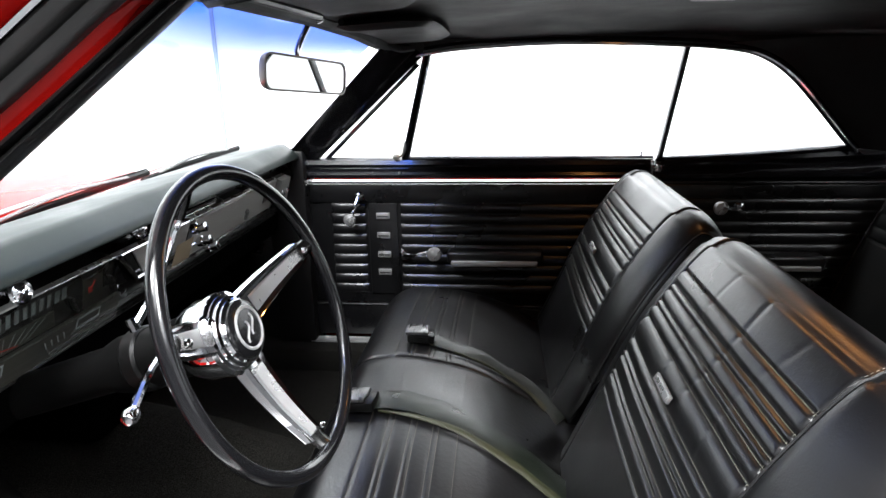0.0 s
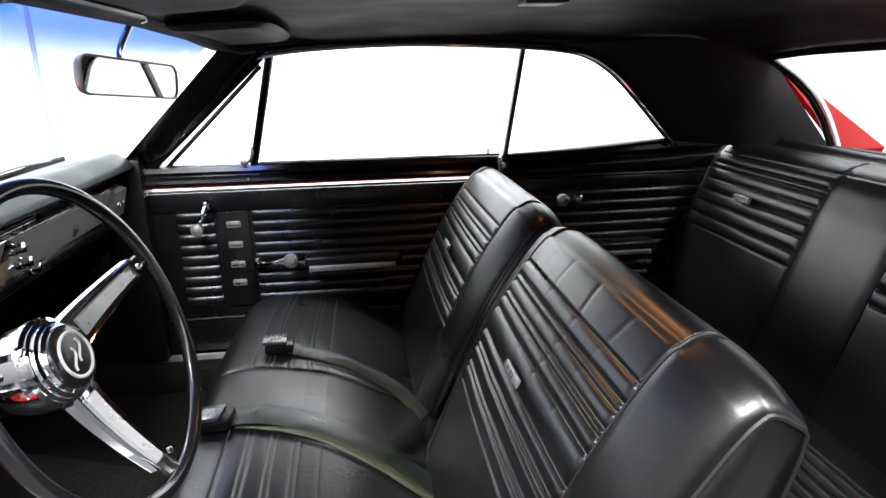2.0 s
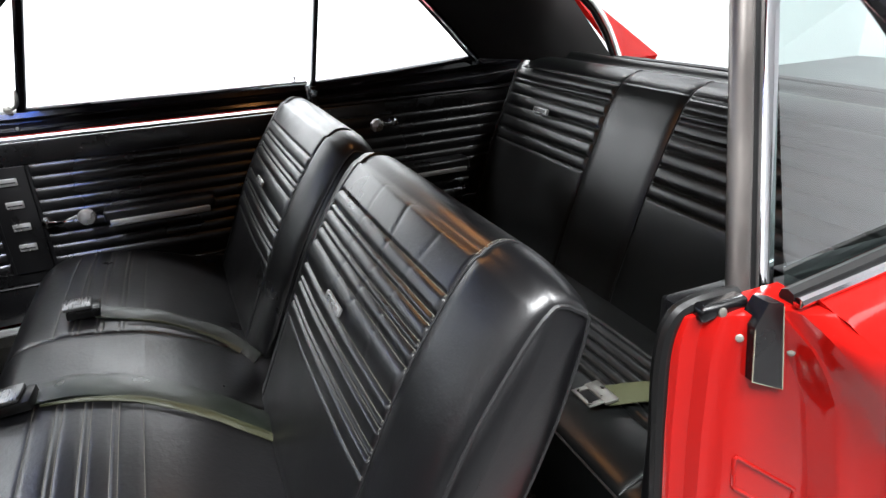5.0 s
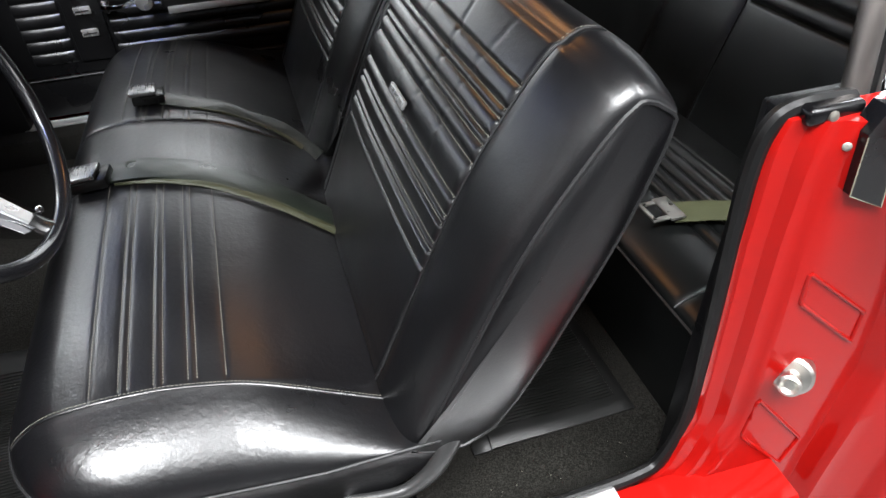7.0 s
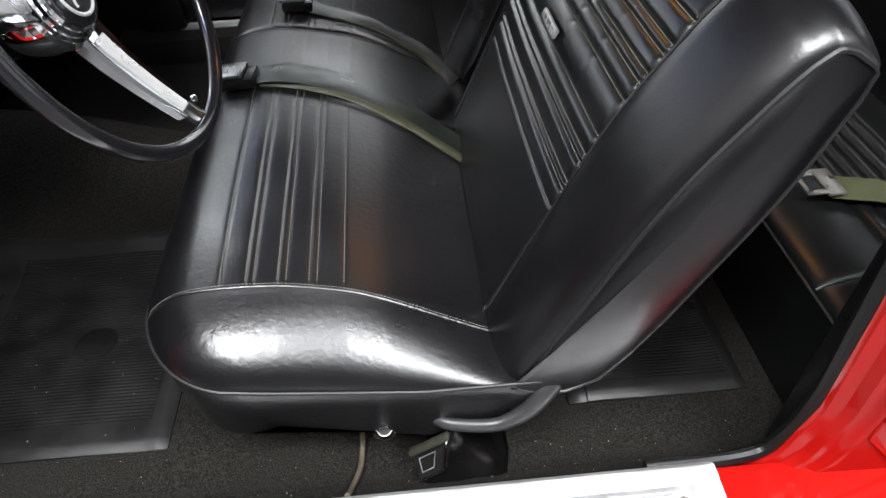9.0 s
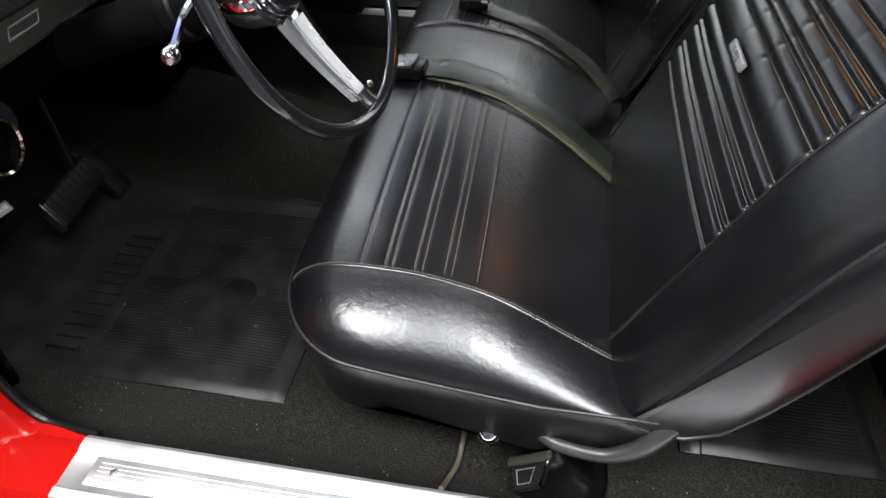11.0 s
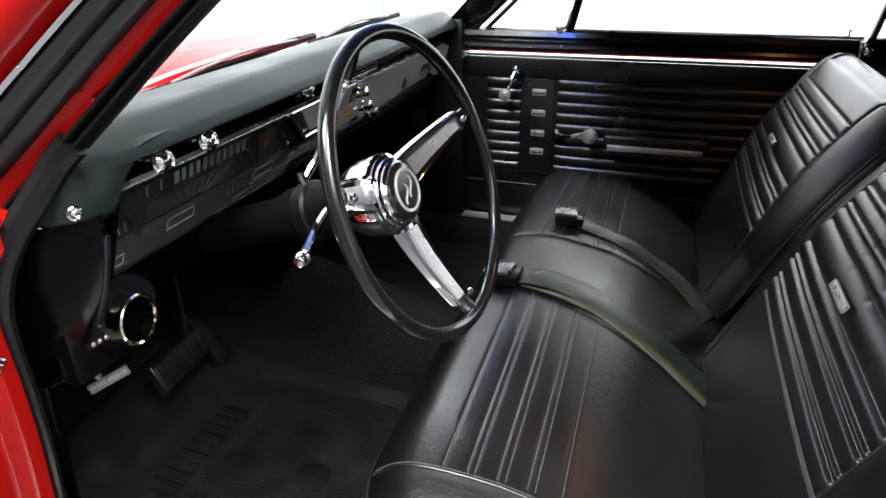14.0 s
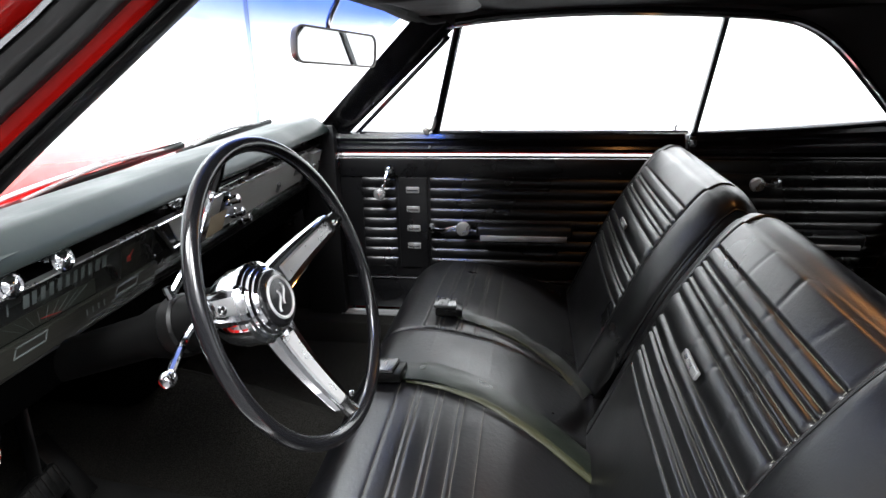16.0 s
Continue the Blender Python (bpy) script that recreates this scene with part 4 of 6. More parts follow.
def dense_back():
    """The backrest's profile with extra points round each pleat."""
    P = [Vector((p.x, p.z)) for p in BACKS]
    k0 = 0
    pts = []
    for i, p in enumerate(P):
        q = P[(i + 1) % len(P)]
        pts.append(p)
        if p.x < 0.33 and q.y > p.y and i < 60:
            zs = sorted({m + o for m in PLEATS_Z for o in (-0.006, -0.003, -0.0014, 0.0, 0.0014, 0.003, 0.006) if p.y < m + o < q.y})
            pts += [p.lerp(q, (z - p.y) / (q.y - p.y)) for z in zs]
    return pts


DB = dense_back()
BC = Vector((0.27, 0.65))


def back_row(y, a, b, pa, pb, near):
    """One section of a backrest that spans a..b, with its pleated panel pa..pb."""
    side = min(y - a, b - y)
    inset = 0.034 * (1 - dome(side, 0.11))
    row = []
    panel = pa < y < pb
    n = len(DB)
    for i, p in enumerate(DB):
        t = (DB[(i + 1) % n] - DB[i - 1]).normalized()
        nor = Vector((-t.y, t.x))
        if nor.dot(p - BC) < 0:
            nor = -nor
        rear = interp(p.x - 0.5 * p.y, [-0.15, -0.02, 0.03], [1, 0.8, 0.35])
        d = -inset * rear
        front = p.x < 0.345 and p.y > 0.46 and nor.x < 0.2
        if front and panel:
            d += groove(p.y, PLEATS_Z, 0.0024, 0.0032)
            for u, v in zip(PLEATS_Z, PLEATS_Z[1:]):
                if u < p.y < v:
                    d += min(0.0038, 0.12 * (v - u)) * math.sin((p.y - u) / (v - u) * math.pi)
        if front:
            for sy in (pa, pb):
                d -= 0.004 * math.exp(-((y - sy) / 0.0035) ** 2)
        if front and panel and a < 1 and p.y > 0.70:
            for k, yc in enumerate((0.672, 0.775, 0.872)):
                yc += 0.012 * math.sin(p.y * 26 + k * 2.1)
                d -= (0.0008, 0.0012, 0.0007)[k] * math.exp(-((y - yc) / 0.0045) ** 2) * min(1.0, (p.y - 0.70) / 0.05)
        crown = 0.010 * (1 - (2 * (y - a) / (b - a) - 1) ** 2) if front else 0
        d += crown + 0.0012 * noise.noise(Vector((p.x * 8, y * 8, p.y * 8)))
        row.append(Vector((p.x + nor.x * d, y, p.y + nor.y * d)))
    return row


def backrest(name, a, b, pa, pb, label):
    r = 0.11
    ys = [a + r * (1 - math.cos(t)) for t in lin(0, math.pi / 2, 10)] + [b - r * (1 - math.cos(t)) for t in lin(math.pi / 2, 0, 10)]
    for sy in (pa, pb):
        ys += [sy - 0.006, sy - 0.003, sy - 0.0005, sy + 0.0005, sy + 0.003, sy + 0.006]
    ys += lin(pa + 0.01, pb - 0.01, 110 if a < 1 else 24)
    ys = sorted(set(round(v, 5) for v in ys))
    rows = [back_row(y, a, b, pa, pb, True) for y in ys]
    # bulging end caps
    def cap(row, y, sgn):
        c = sum(row, Vector()) / len(row)
        out = []
        for k, bulge in ((0.93, 0.004), (0.7, 0.010), (0.35, 0.013), (0.05, 0.014)):
            out.append([c.lerp(p, k) + Vector((0, sgn * bulge, 0)) for p in row])
        return out
    rows = cap(rows[0], a, -1)[::-1] + rows + cap(rows[-1], b, 1)
    ob = part(name, loft(rows), VINYL_BACK, bench, label, sharp=70)
    for y in (a, b):
        wl = back_row(y, a, b, pa, pb, True)
        c = sum(wl, Vector()) / len(wl)
        part("welt", tube([c.lerp(p, 1.002) for p in wl[::3]], 0.0030, 6, closed=True), PIPING, ob, "raised piping along the edge")
    def front_at(z, y):
        row = back_row(y, a, b, pa, pb, True)
        return row[min((i for i, p in enumerate(DB) if p.x < 0.36), key=lambda i: abs(DB[i].y - z))]
    for z in PLEATS_Z:
        pts = []
        for y in lin(pa + 0.004, pb - 0.004, 24):
            pts.append(front_at(z, y) + Vector((-0.0010, 0, 0.0005)))
        stitches("stitching", pts, THREAD, ob, gap=0.0048, size=0.0007)
    for sy in (pa, pb):
        pts = [p + Vector((-0.001, 0, 0.001)) for p in back_row(sy, a, b, pa, pb, True) if p.x < 0.40 and p.z > 0.45 and (p.x < 0.35 or p.z > 0.88)]
        part("panel_seam", tube(pts, 0.0024, 6), PIPING, ob)
        stitches("stitching", [p + Vector((-0.001, 0.005 if sy == pa else -0.005, 0.001)) for p in pts], THREAD, ob, size=0.0004)
    # bright emblem
    ym_ = (pa + pb) / 2
    p = front_at(0.744, ym_)
    d = Vector((0.062, 0, 0.11)).normalized()
    m = Matrix.Translation(p + Vector((-0.0060, 0, 0.0034))) @ Matrix(((d.x, 0, -d.z), (0, 1, 0), (d.z, 0, d.x))).to_4x4()
    em = part("emblem", box(-0.0065, 0.0065, -0.036, 0.036, -0.002, 0.004, 0.002, m=m), SILVER, ob, "small bright bar emblem")
    part("emblem_face", box(-0.004, 0.004, -0.032, 0.032, 0.004, 0.0046, 0.0, m=m), BRUSHED, em)
    return ob


backrest("backrest_driver", 0.462, 1.128, 0.574, 1.045, "black vinyl backrest with stitched pleats, creased")
backrest("backrest_passenger", 1.196, 1.862, 1.284, 1.752, "black vinyl backrest with stitched pleats")
# hinge arm on the outboard side and seat frame
part("hinge_arm", tube(smooth_path([(0.196, 0.478, 0.448), (0.172, 0.462, 0.420), (0.150, 0.455, 0.392), (0.119, 0.452, 0.372), (0.089, 0.453, 0.368), (0.047, 0.458, 0.372), (0.018, 0.476, 0.368)], 6), 0.0105, 14, flat=0.8, up=(0, 1, 0), taper=lambda t: interp(t, [0, 0.3, 0.55, 1], [1.5, 1.35, 1.05, 0.85])), HINGE, bench, "grey painted hinge arm")
part("seat_base", box(-0.27, 0.15, 0.535, ym(0.535), 0.27, 0.352, 0.02), DARK_METAL, bench)
part("adjuster_knob", join(lathe([(0, 0.006), (0.02, 0.006)], (-0.040, 0.502, 0.352), (0, -1, 0), 12), lathe([(0, 0.004), (0.0, 0.013), (0.014, 0.015), (0.020, 0.009), (0.022, 0.002)], (-0.040, 0.478, 0.352), (0, -1, 0), 16)), CHROME, bench, "chrome seat adjuster knob")

# ---- rear seat ----
rear = thing("rear_bench", (0.85, CY, 0.26), "black vinyl rear bench seat with pleated backs", "car seat")
RB = [(0.915, 0.42), (0.935, 0.50), (0.968, 0.60), (1.003, 0.70), (1.038, 0.785), (1.070, 0.86), (1.090, 0.905), (1.115, 0.935), (1.150, 0.948), (1.19, 0.942), (1.22, 0.92), (1.22, 0.42)]
RBS = [Vector((p.x, p.z)) for p in smooth_path([(x, 0, z) for x, z in RB], 6, False)]
RP = (0.709, 0.742, 0.778, 0.810, 0.844, 0.874, 0.889, 0.919)


def rear_row(y):
    a, b = 0.50, ym(0.50)
    side = min(y - a, b - y)
    inset = 0.05 * (1 - dome(side, 0.09))
    mid = abs(y - CY)
    row = []
    pts = []
    for p, q in zip(RBS, RBS[1:]):
        pts.append(p)
        if q.y > p.y:
            zs = sorted({m + o for m in RP for o in (-0.006, -0.003, 0.0, 0.003, 0.006) if p.y < m + o < q.y})
            pts += [p.lerp(q, (z - p.y) / (q.y - p.y)) for z in zs]
    pts.append(RBS[-1])
    panel = min(1.0, max(0.0, (mid - 0.119) / 0.010)) * min(1.0, max(0.0, (0.625 - mid) / 0.020))
    for i, p in enumerate(pts):
        d = -inset
        front = p.x < 1.14
        if front and panel > 0:
            d += panel * groove(p.y, RP, 0.0030, 0.0038)
            for u, v in zip(RP, RP[1:]):
                if u < p.y < v:
                    d += panel * min(0.0045, 0.13 * (v - u)) * math.sin((p.y - u) / (v - u) * math.pi)
        if front:
            d += 0.010 * math.cos(mid * 2.4) * interp(p.x, [1.06, 1.14], [1, 0])
            d -= 0.0035 * math.exp(-((mid - 0.118) / 0.004) ** 2)
        d += 0.0015 * noise.noise(Vector((p.x * 6, y * 6, p.y * 6)))
        nx = interp(p.x, [1.03, 1.09, 1.12, 1.16], [-0.91, -0.80, -0.55, 0.0])
        nz = math.sqrt(1 - nx * nx)
        row.append(Vector((p.x + nx * d, y, p.y + nz * d)))
    return row


rys = [0.50 + 0.09 * (1 - math.cos(t)) for t in lin(0, math.pi / 2, 8)] + lin(0.60, 1.04, 14) + [CY - 0.118 + o for o in (-0.016, -0.012, -0.008, -0.004, -0.001, 0.002, 0.006)] + lin(CY - 0.09, CY + 0.09, 8)
rys = sorted(set(round(v, 5) for v in rys + [ym(v) for v in rys]))
rback = part("backrest", loft([rear_row(y) for y in rys]), VINYL_DARK, rear, "black vinyl backrest with two pleated panels and a plain middle", sharp=70)
for sy in (CY - 0.118, CY + 0.118):
    part("panel_seam", tube([p + Vector((-0.001, 0, 0.001)) for p in rear_row(sy) if p.x < 1.17], 0.0016, 6), PIPING, rback)
for sy in (0.53, ym(0.53)):
    part("edge_welt", tube([p + Vector((-0.001, 0, 0.001)) for p in rear_row(sy) if p.x < 1.17], 0.0035, 6), PIPING, rback)
for sy in (CY - 0.37, CY + 0.37):
    m = Matrix.Translation((1.024, sy, 0.824)) @ Matrix(((0.39, 0, -0.92), (0, 1, 0), (0.92, 0, 0.39))).to_4x4()
    em = part("emblem", box(-0.009, 0.009, -0.035, 0.035, -0.004, 0.006, 0.002, m=m), SILVER, rback, "small bright bar emblem")
    part("emblem_face", box(-0.005, 0.005, -0.029, 0.029, 0.006, 0.0066, m=m), DIALFACE, em)
RCX = (0.678, 0.708, 0.738, 0.768, 0.798, 0.828)


def rear_cushion():
    rows = []
    y0, y1 = 0.462, ym(0.462)
    ys = [y0 + 0.05 * (1 - math.cos(t)) for t in lin(0, math.pi / 2, 7)] + [0.540, 0.549, 0.552, 0.555, 0.558, 0.561, 0.570] + lin(0.60, 1.75, 30)
    ys += [ym(v) for v in (0.570, 0.561, 0.558, 0.555, 0.552, 0.549, 0.540)] + [ym(y0 + 0.05 * (1 - math.cos(t))) for t in lin(math.pi / 2, 0, 7)]
    xs = [0.557 + 0.09 * (1 - math.cos(t)) for t in lin(0, math.pi / 2, 10)] + sorted({round(m + o, 4) for m in RCX for o in (-0.010, -0.005, -0.0025, 0, 0.0025, 0.005, 0.010, 0.015)} | set(lin(0.86, 0.95, 4)))
    for y in ys:
        side = min(y - y0, y1 - y)
        mid = abs(y - CY)
        row = [Vector((0.566, y, 0.25)), Vector((0.560, y, 0.36)), Vector((0.557, y, 0.445))]
        for x in xs:
            s = (0.4 + 0.6 * dome(side, 0.05)) * dome(x - 0.557, 0.10)
            z = 0.458 + (interp(x, [0.55, 0.64, 0.70, 0.80, 0.95], [0.486, 0.490, 0.489, 0.482, 0.46]) - 0.458) * s
            z -= 0.004 * math.exp(-((side - 0.093) / 0.004) ** 2) * s
            if side > 0.095:
                z += groove(x, RCX, 0.0028, 0.0045)
                for u, v in zip(RCX, RCX[1:]):
                    if u < x < v:
                        z += 0.0055 * math.sin((x - u) / (v - u) * math.pi)
            row.append(Vector((x, y, z)))
        rows.append(row + [Vector((0.95, y, 0.25))])
    return loft(rows)


rcush = part("cushion", rear_cushion(), VINYL_DARK, rear, "black vinyl cushion with pleats", sharp=70)
part("welt", tube([(0.5565, y, 0.459) for y in lin(0.47, ym(0.47), 6)], 0.0030, 6), PIPING, rcush)
for sy in (0.555, ym(0.555)):
    part("seam", tube([(x, sy, 0.458 + 0.029 * dome(x - 0.557, 0.10) - 0.001) for x in lin(0.560, 0.660, 16)], 0.0016, 6), PIPING, rcush)
tagged(part("package_shelf", box(1.20, 1.45, 0.55, ym(0.55), 0.905, 0.928, 0.005), HEADLINER), "black shelf behind the rear seat", "shelf")

# ---- dashboard ----
dash = thing("dashboard", (-0.65, CY, 0.80), "black padded dashboard with instrument panel and glove box", "dashboard")
DY0, DY1 = 0.50, 1.865


def dash_pad(y):
    """Section of the pad: from the windscreen to the lip."""
    e = max(0.0, 1 - (y - DY0) / 0.05) if y < DY0 + 0.05 else max(0.0, 1 - (DY1 - y) / 0.04)
    k = 0.010 * e * e
    back = -0.84 - 0.03 * (1 - ((y - CY) / 0.7) ** 2)
    pts = [(back, 0.905), (back, 0.930), (-0.78, 0.954), (-0.70, 0.966), (-0.655, 0.972), (-0.645, 0.971), (-0.636, 0.966), (-0.612, 0.946), (-0.604, 0.937), (-0.604, 0.930), (-0.612, 0.926), (-0.645, 0.926), (-0.66, 0.915)]
    return [Vector((x - k, y, z - k)) for x, z in pts]


part("pad", loft([dash_pad(y) for y in [DY0, DY0 + 0.012, DY0 + 0.03, DY0 + 0.05] + lin(0.60, 1.78, 18) + [DY1 - 0.03, DY1 - 0.012, DY1]]), DASH_PAD, dash, "grained black dash pad", sharp=50)
# pad end that comes down at the driver's door


def pad_end_row(y):
    """Section of the driver-side end: its lower edge sweeps up into the pad's lip."""
    zb = interp(y, [0.447, 0.475, 0.512, 0.524, 0.534, 0.542, 0.555, 0.57, 0.59, 0.616, 0.65], [0.893, 0.884, 0.874, 0.876, 0.885, 0.899, 0.911, 0.921, 0.925, 0.928, 0.930])
    o = interp(y, [0.447, 0.457, 0.470, 0.490], [0.045, 0.020, 0.007, 0.0])
    q = interp(y, [0.56, 0.60, 0.65], [0.0, 0.005, 0.032])
    pts = [(-0.84, 0.945), (-0.70, 0.963), (-0.648, 0.969), (-0.636, 0.965), (-0.618, 0.951), (-0.607 - q * 0.2, max(0.938, zb + 0.02)), (-0.606 - q, zb + 0.012), (-0.609 - q, zb + 0.004), (-0.616 - q, zb), (-0.84, zb)]
    return [Vector((x - o, y, z - o * 0.3 - 0.1 * q)) for x, z in pts]


part("pad_end", loft([pad_end_row(y) for y in [0.459, 0.463, 0.470, 0.48, 0.49, 0.50, 0.508, 0.514, 0.519, 0.524, 0.529, 0.534, 0.538, 0.542, 0.548, 0.555, 0.562, 0.57, 0.58, 0.59, 0.60, 0.616, 0.63, 0.65]]), DASH_PAD, dash, "rounded end of the pad", sharp=50)
part("end_screw", lathe([(0, 0.009), (0.003, 0.0085), (0.004, 0.006), (0.003, 0.004), (0.0035, 0.001)], (-0.612, 0.474, 0.898), (1, -0.45, 0.1), 18), CHROME, dash, "chrome screw with washer")
part("end_trim", tube([(-0.650, 0.428, 0.893), (-0.634, 0.449, 0.888)], 0.0014, 6), CHROME, dash)
part("recess", box(-0.72, -0.662, 0.545, 1.84, 0.885, 0.932, 0.002), PLASTIC, dash)


def face(y, w, out=0.0):
    """A place on the instrument face: w 0 at its top edge, 1 at the bottom."""
    return Vector((-0.632 - 0.046 * w + out * 0.93, y, 0.888 - 0.117 * w - out * 0.36))


def on_face(y0, y1, w0, w1, o0, o1, bev=0.0):
    bm = bmesh.new()
    vs = [bm.verts.new(face(y, w, o)) for o in (o0, o1) for y, w in ((y0, w0), (y1, w0), (y1, w1), (y0, w1))]
    for q in ((0, 1, 2, 3), (7, 6, 5, 4), (0, 4, 5, 1), (1, 5, 6, 2), (2, 6, 7, 3), (3, 7, 4, 0)):
        bm.faces.new([vs[i] for i in q])
    if bev:
        bmesh.ops.bevel(bm, geom=bm.edges[:], offset=bev, segments=2, affect="EDGES")
    return bm


def slant(y0, w0, y1, w1, width, o0, o1):
    """A bar on the face that leans from one place to another."""
    ring = [(y0, w0), (y0 + width, w0), (y1 + width, w1), (y1, w1)]
    return loft([[face(y, w, o0) for y, w in ring], [face(y, w, o1) for y, w in ring]])


part("panel_body", join(on_face(0.546, 1.845, -0.04, 1.06, -0.10, -0.006), on_face(0.546, 0.556, -0.04, 1.06, -0.02, 0.004, 0.001)), PLASTIC, dash)
part("panel_edge", on_face(0.552, 1.70, -0.045, -0.022, -0.008, 0.003, 0.001), BRUSHED, dash, "thin bright upper edge")
cl = part("instrument_panel", on_face(0.556, 0.955, 0.0, 0.62, -0.02, -0.003, 0.001), DIALFACE, dash, "dark instrument cluster with pale scale marks")
lens = part("cluster_lens", on_face(0.557, 0.954, 0.005, 0.615, 0.0035, 0.0045), LENS, cl, "clear plastic cover")
lens.visible_shadow = False
part("lower_band", on_face(0.556, 0.985, 0.635, 1.02, -0.02, 0.001, 0.001), BAND, dash, "olive-grey lower band")
part("band_edge", on_face(0.556, 0.985, 1.02, 1.05, -0.01, 0.003, 0.001), BRUSH_DARK, dash, "thin bright lower edge")
for y in (0.607, 0.634):
    part("scale_mark", slant(y, 0.08, y + 0.004, 0.24, 0.0022, -0.0028, -0.0022), MARK, cl)
for i, y in enumerate(lin(0.661, 0.818, 11)):
    w_ = 0.010 if i in (0, 9, 10) else 0.0075
    part("scale_mark", slant(y, 0.08, y + 0.004, 0.25, w_, -0.0028, -0.0022), MARK, cl)
win_s = part("speed_window", slant(0.612, 0.34, 0.622, 0.58, 0.195, -0.0028, -0.0018), BAND, cl, "grey speed scale window")
for i in range(9):
    part("scale_line", slant(0.630 + 0.020 * i, 0.37, 0.666 + 0.011 * i, 0.55, 0.0012, -0.0018, -0.0013), MARK, win_s)
part("needle", slant(0.700, 0.50, 0.735, 0.555, 0.006, -0.0018, -0.0010), REDM, cl, "red needle")
for y0, w0, y1, w1, lab in ((0.571, 0.30, 0.594, 0.64, ""), (0.835, 0.26, 0.856, 0.50, ""), (0.930, 0.22, 0.958, 0.50, "")):
    part("gauge_divider", slant(y0, w0, y1, w1, 0.0055, -0.003, 0.005), BRUSH_DARK, cl)
part("gauge_window", slant(0.866, 0.12, 0.880, 0.50, 0.050, -0.0028, -0.0018), BAND, cl)
part("warning_mark", slant(0.884, 0.27, 0.888, 0.36, 0.010, -0.0018, -0.0008), REDM, cl, "red gauge mark")
part("warning_mark", slant(0.896, 0.20, 0.889, 0.33, 0.004, -0.0018, -0.0008), REDM, cl, "red gauge mark")
part("knob_small", lathe([(0, 0.004), (0.004, 0.005), (0.006, 0.002)], face(0.966, 0.50, -0.002), (1, 0, 0.2), 12), CHROME, cl)
for y in (0.560, 0.572):
    part("scale_mark", slant(y, 0.42, y + 0.006, 0.56, 0.0018, -0.0028, -0.0022), MARK, cl)
for a, b, w0, w1 in ((0.556, 0.572, 0.80, 0.93), (0.655, 0.712, 0.68, 0.82), (0.868, 0.925, 0.66, 0.79)):
    part("switch_plate", join(on_face(a, b, w0, w0 + 0.02, 0.001, 0.0022), on_face(a, b, w1, w1 + 0.02, 0.001, 0.0022), on_face(a, a + 0.0015, w0, w1, 0.001, 0.0022), on_face(b, b + 0.0015, w0, w1, 0.001, 0.0022)), MARK, cl, "thin outlined plate")
for y in lin(0.795, 0.836, 4):
    part("scale_mark", slant(y, 0.74, y + 0.005, 0.84, 0.0025, 0.001, 0.0018), MARK, cl)
for i, w in enumerate((0.83, 0.91, 0.99)):
    part("lower_moulding", slant(0.86 - 0.05 * i, w + 0.02, 0.86 - 0.05 * i, w + 0.035, 0.94 + 0.05 * i, -0.01, 0.004), BRUSH_DARK, dash, "thin bright moulding")


def knob(y, z, x, r, depth=0.030):
    """A pull knob: bezel on the panel, thin stem, dished disc."""
    ax = (1, -0.22, 0.16)
    k = part("dash_knob", join(lathe([(-0.02, r * 0.45), (depth * 0.6, r * 0.45)], (x, y, z), ax, 20),
                               lathe([(depth * 0.55, r * 0.4), (depth * 0.58, r * 0.95), (depth * 0.72, r * 1.06), (depth * 0.88, r * 1.04), (depth * 0.98, r * 0.88), (depth * 0.93, r * 0.72), (depth * 0.98, r * 0.55), (depth * 1.06, r * 0.3), (depth * 1.08, 0.001)], (x, y, z), ax, 28)), CHROME, dash, "chrome dash knob")
    part("knob_ring", lathe([(-0.006, r * 0.9), (-0.003, r * 1.12), (0.003, r * 1.08), (0.004, r * 0.7)], (x - 0.004, y, z), ax, 24), CHROME, k)


knob(0.640, 0.901, -0.652, 0.0165)
knob(0.733, 0.903, -0.652, 0.0165)
knob(1.024, 0.914, -0.655, 0.0165)
# radio with bright frame, glove box, vents, ashtray pull
radio = part("radio", on_face(0.950, 1.205, -0.03, 0.50, -0.02, 0.001, 0.001), PLASTIC, dash, "radio with bright slanted frame")
part("radio_face", loft([[face(y, w, 0.0015) for y, w in ((0.985, -0.02), (1.195, -0.02), (1.195, 0.44), (1.04, 0.44))], [face(y, w, 0.004) for y, w in ((0.985, -0.02), (1.195, -0.02), (1.195, 0.44), (1.04, 0.44))]]), GLOVE, radio, "pale brushed metal face", smooth=False)
part("radio_trim", tube([face(0.943, -0.03, 0.005), face(0.975, 0.20, 0.008), face(1.016, 0.50, 0.007)], 0.0052, 8), CHROME, radio, "bright slanted trim")
part("radio_trim", tube([face(1.016, 0.50, 0.006), face(1.10, 0.49, 0.006), face(1.24, 0.46, 0.005)], 0.0042, 8), CHROME, radio, "bright slanted trim")
part("radio_trim", tube([face(0.943, -0.03, 0.004), face(1.20, -0.05, 0.004)], 0.0030, 8), CHROME, radio, "bright slanted trim")
part("paper_tag", on_face(1.125, 1.195, 0.20, 0.58, 0.018, 0.0186), material("tan_paper", (0.33, 0.27, 0.18), 0.8), radio, "small tan paper tag")
for y, w in ((1.215, 0.16), (1.262, 0.50), (1.315, 0.74)):
    part("radio_knob", lathe([(0, 0.011), (0.012, 0.012), (0.014, 0.009), (0.030, 0.010), (0.032, 0.001)], face(y, w, 0.004), (1, 0, 0.2), 20), CHROME, radio, "chrome radio knob")
gl = part("glove_box_door", on_face(1.225, 1.72, 0.02, 0.72, -0.02, 0.002, 0.002), GLOVE, dash, "brushed metal glove box door")
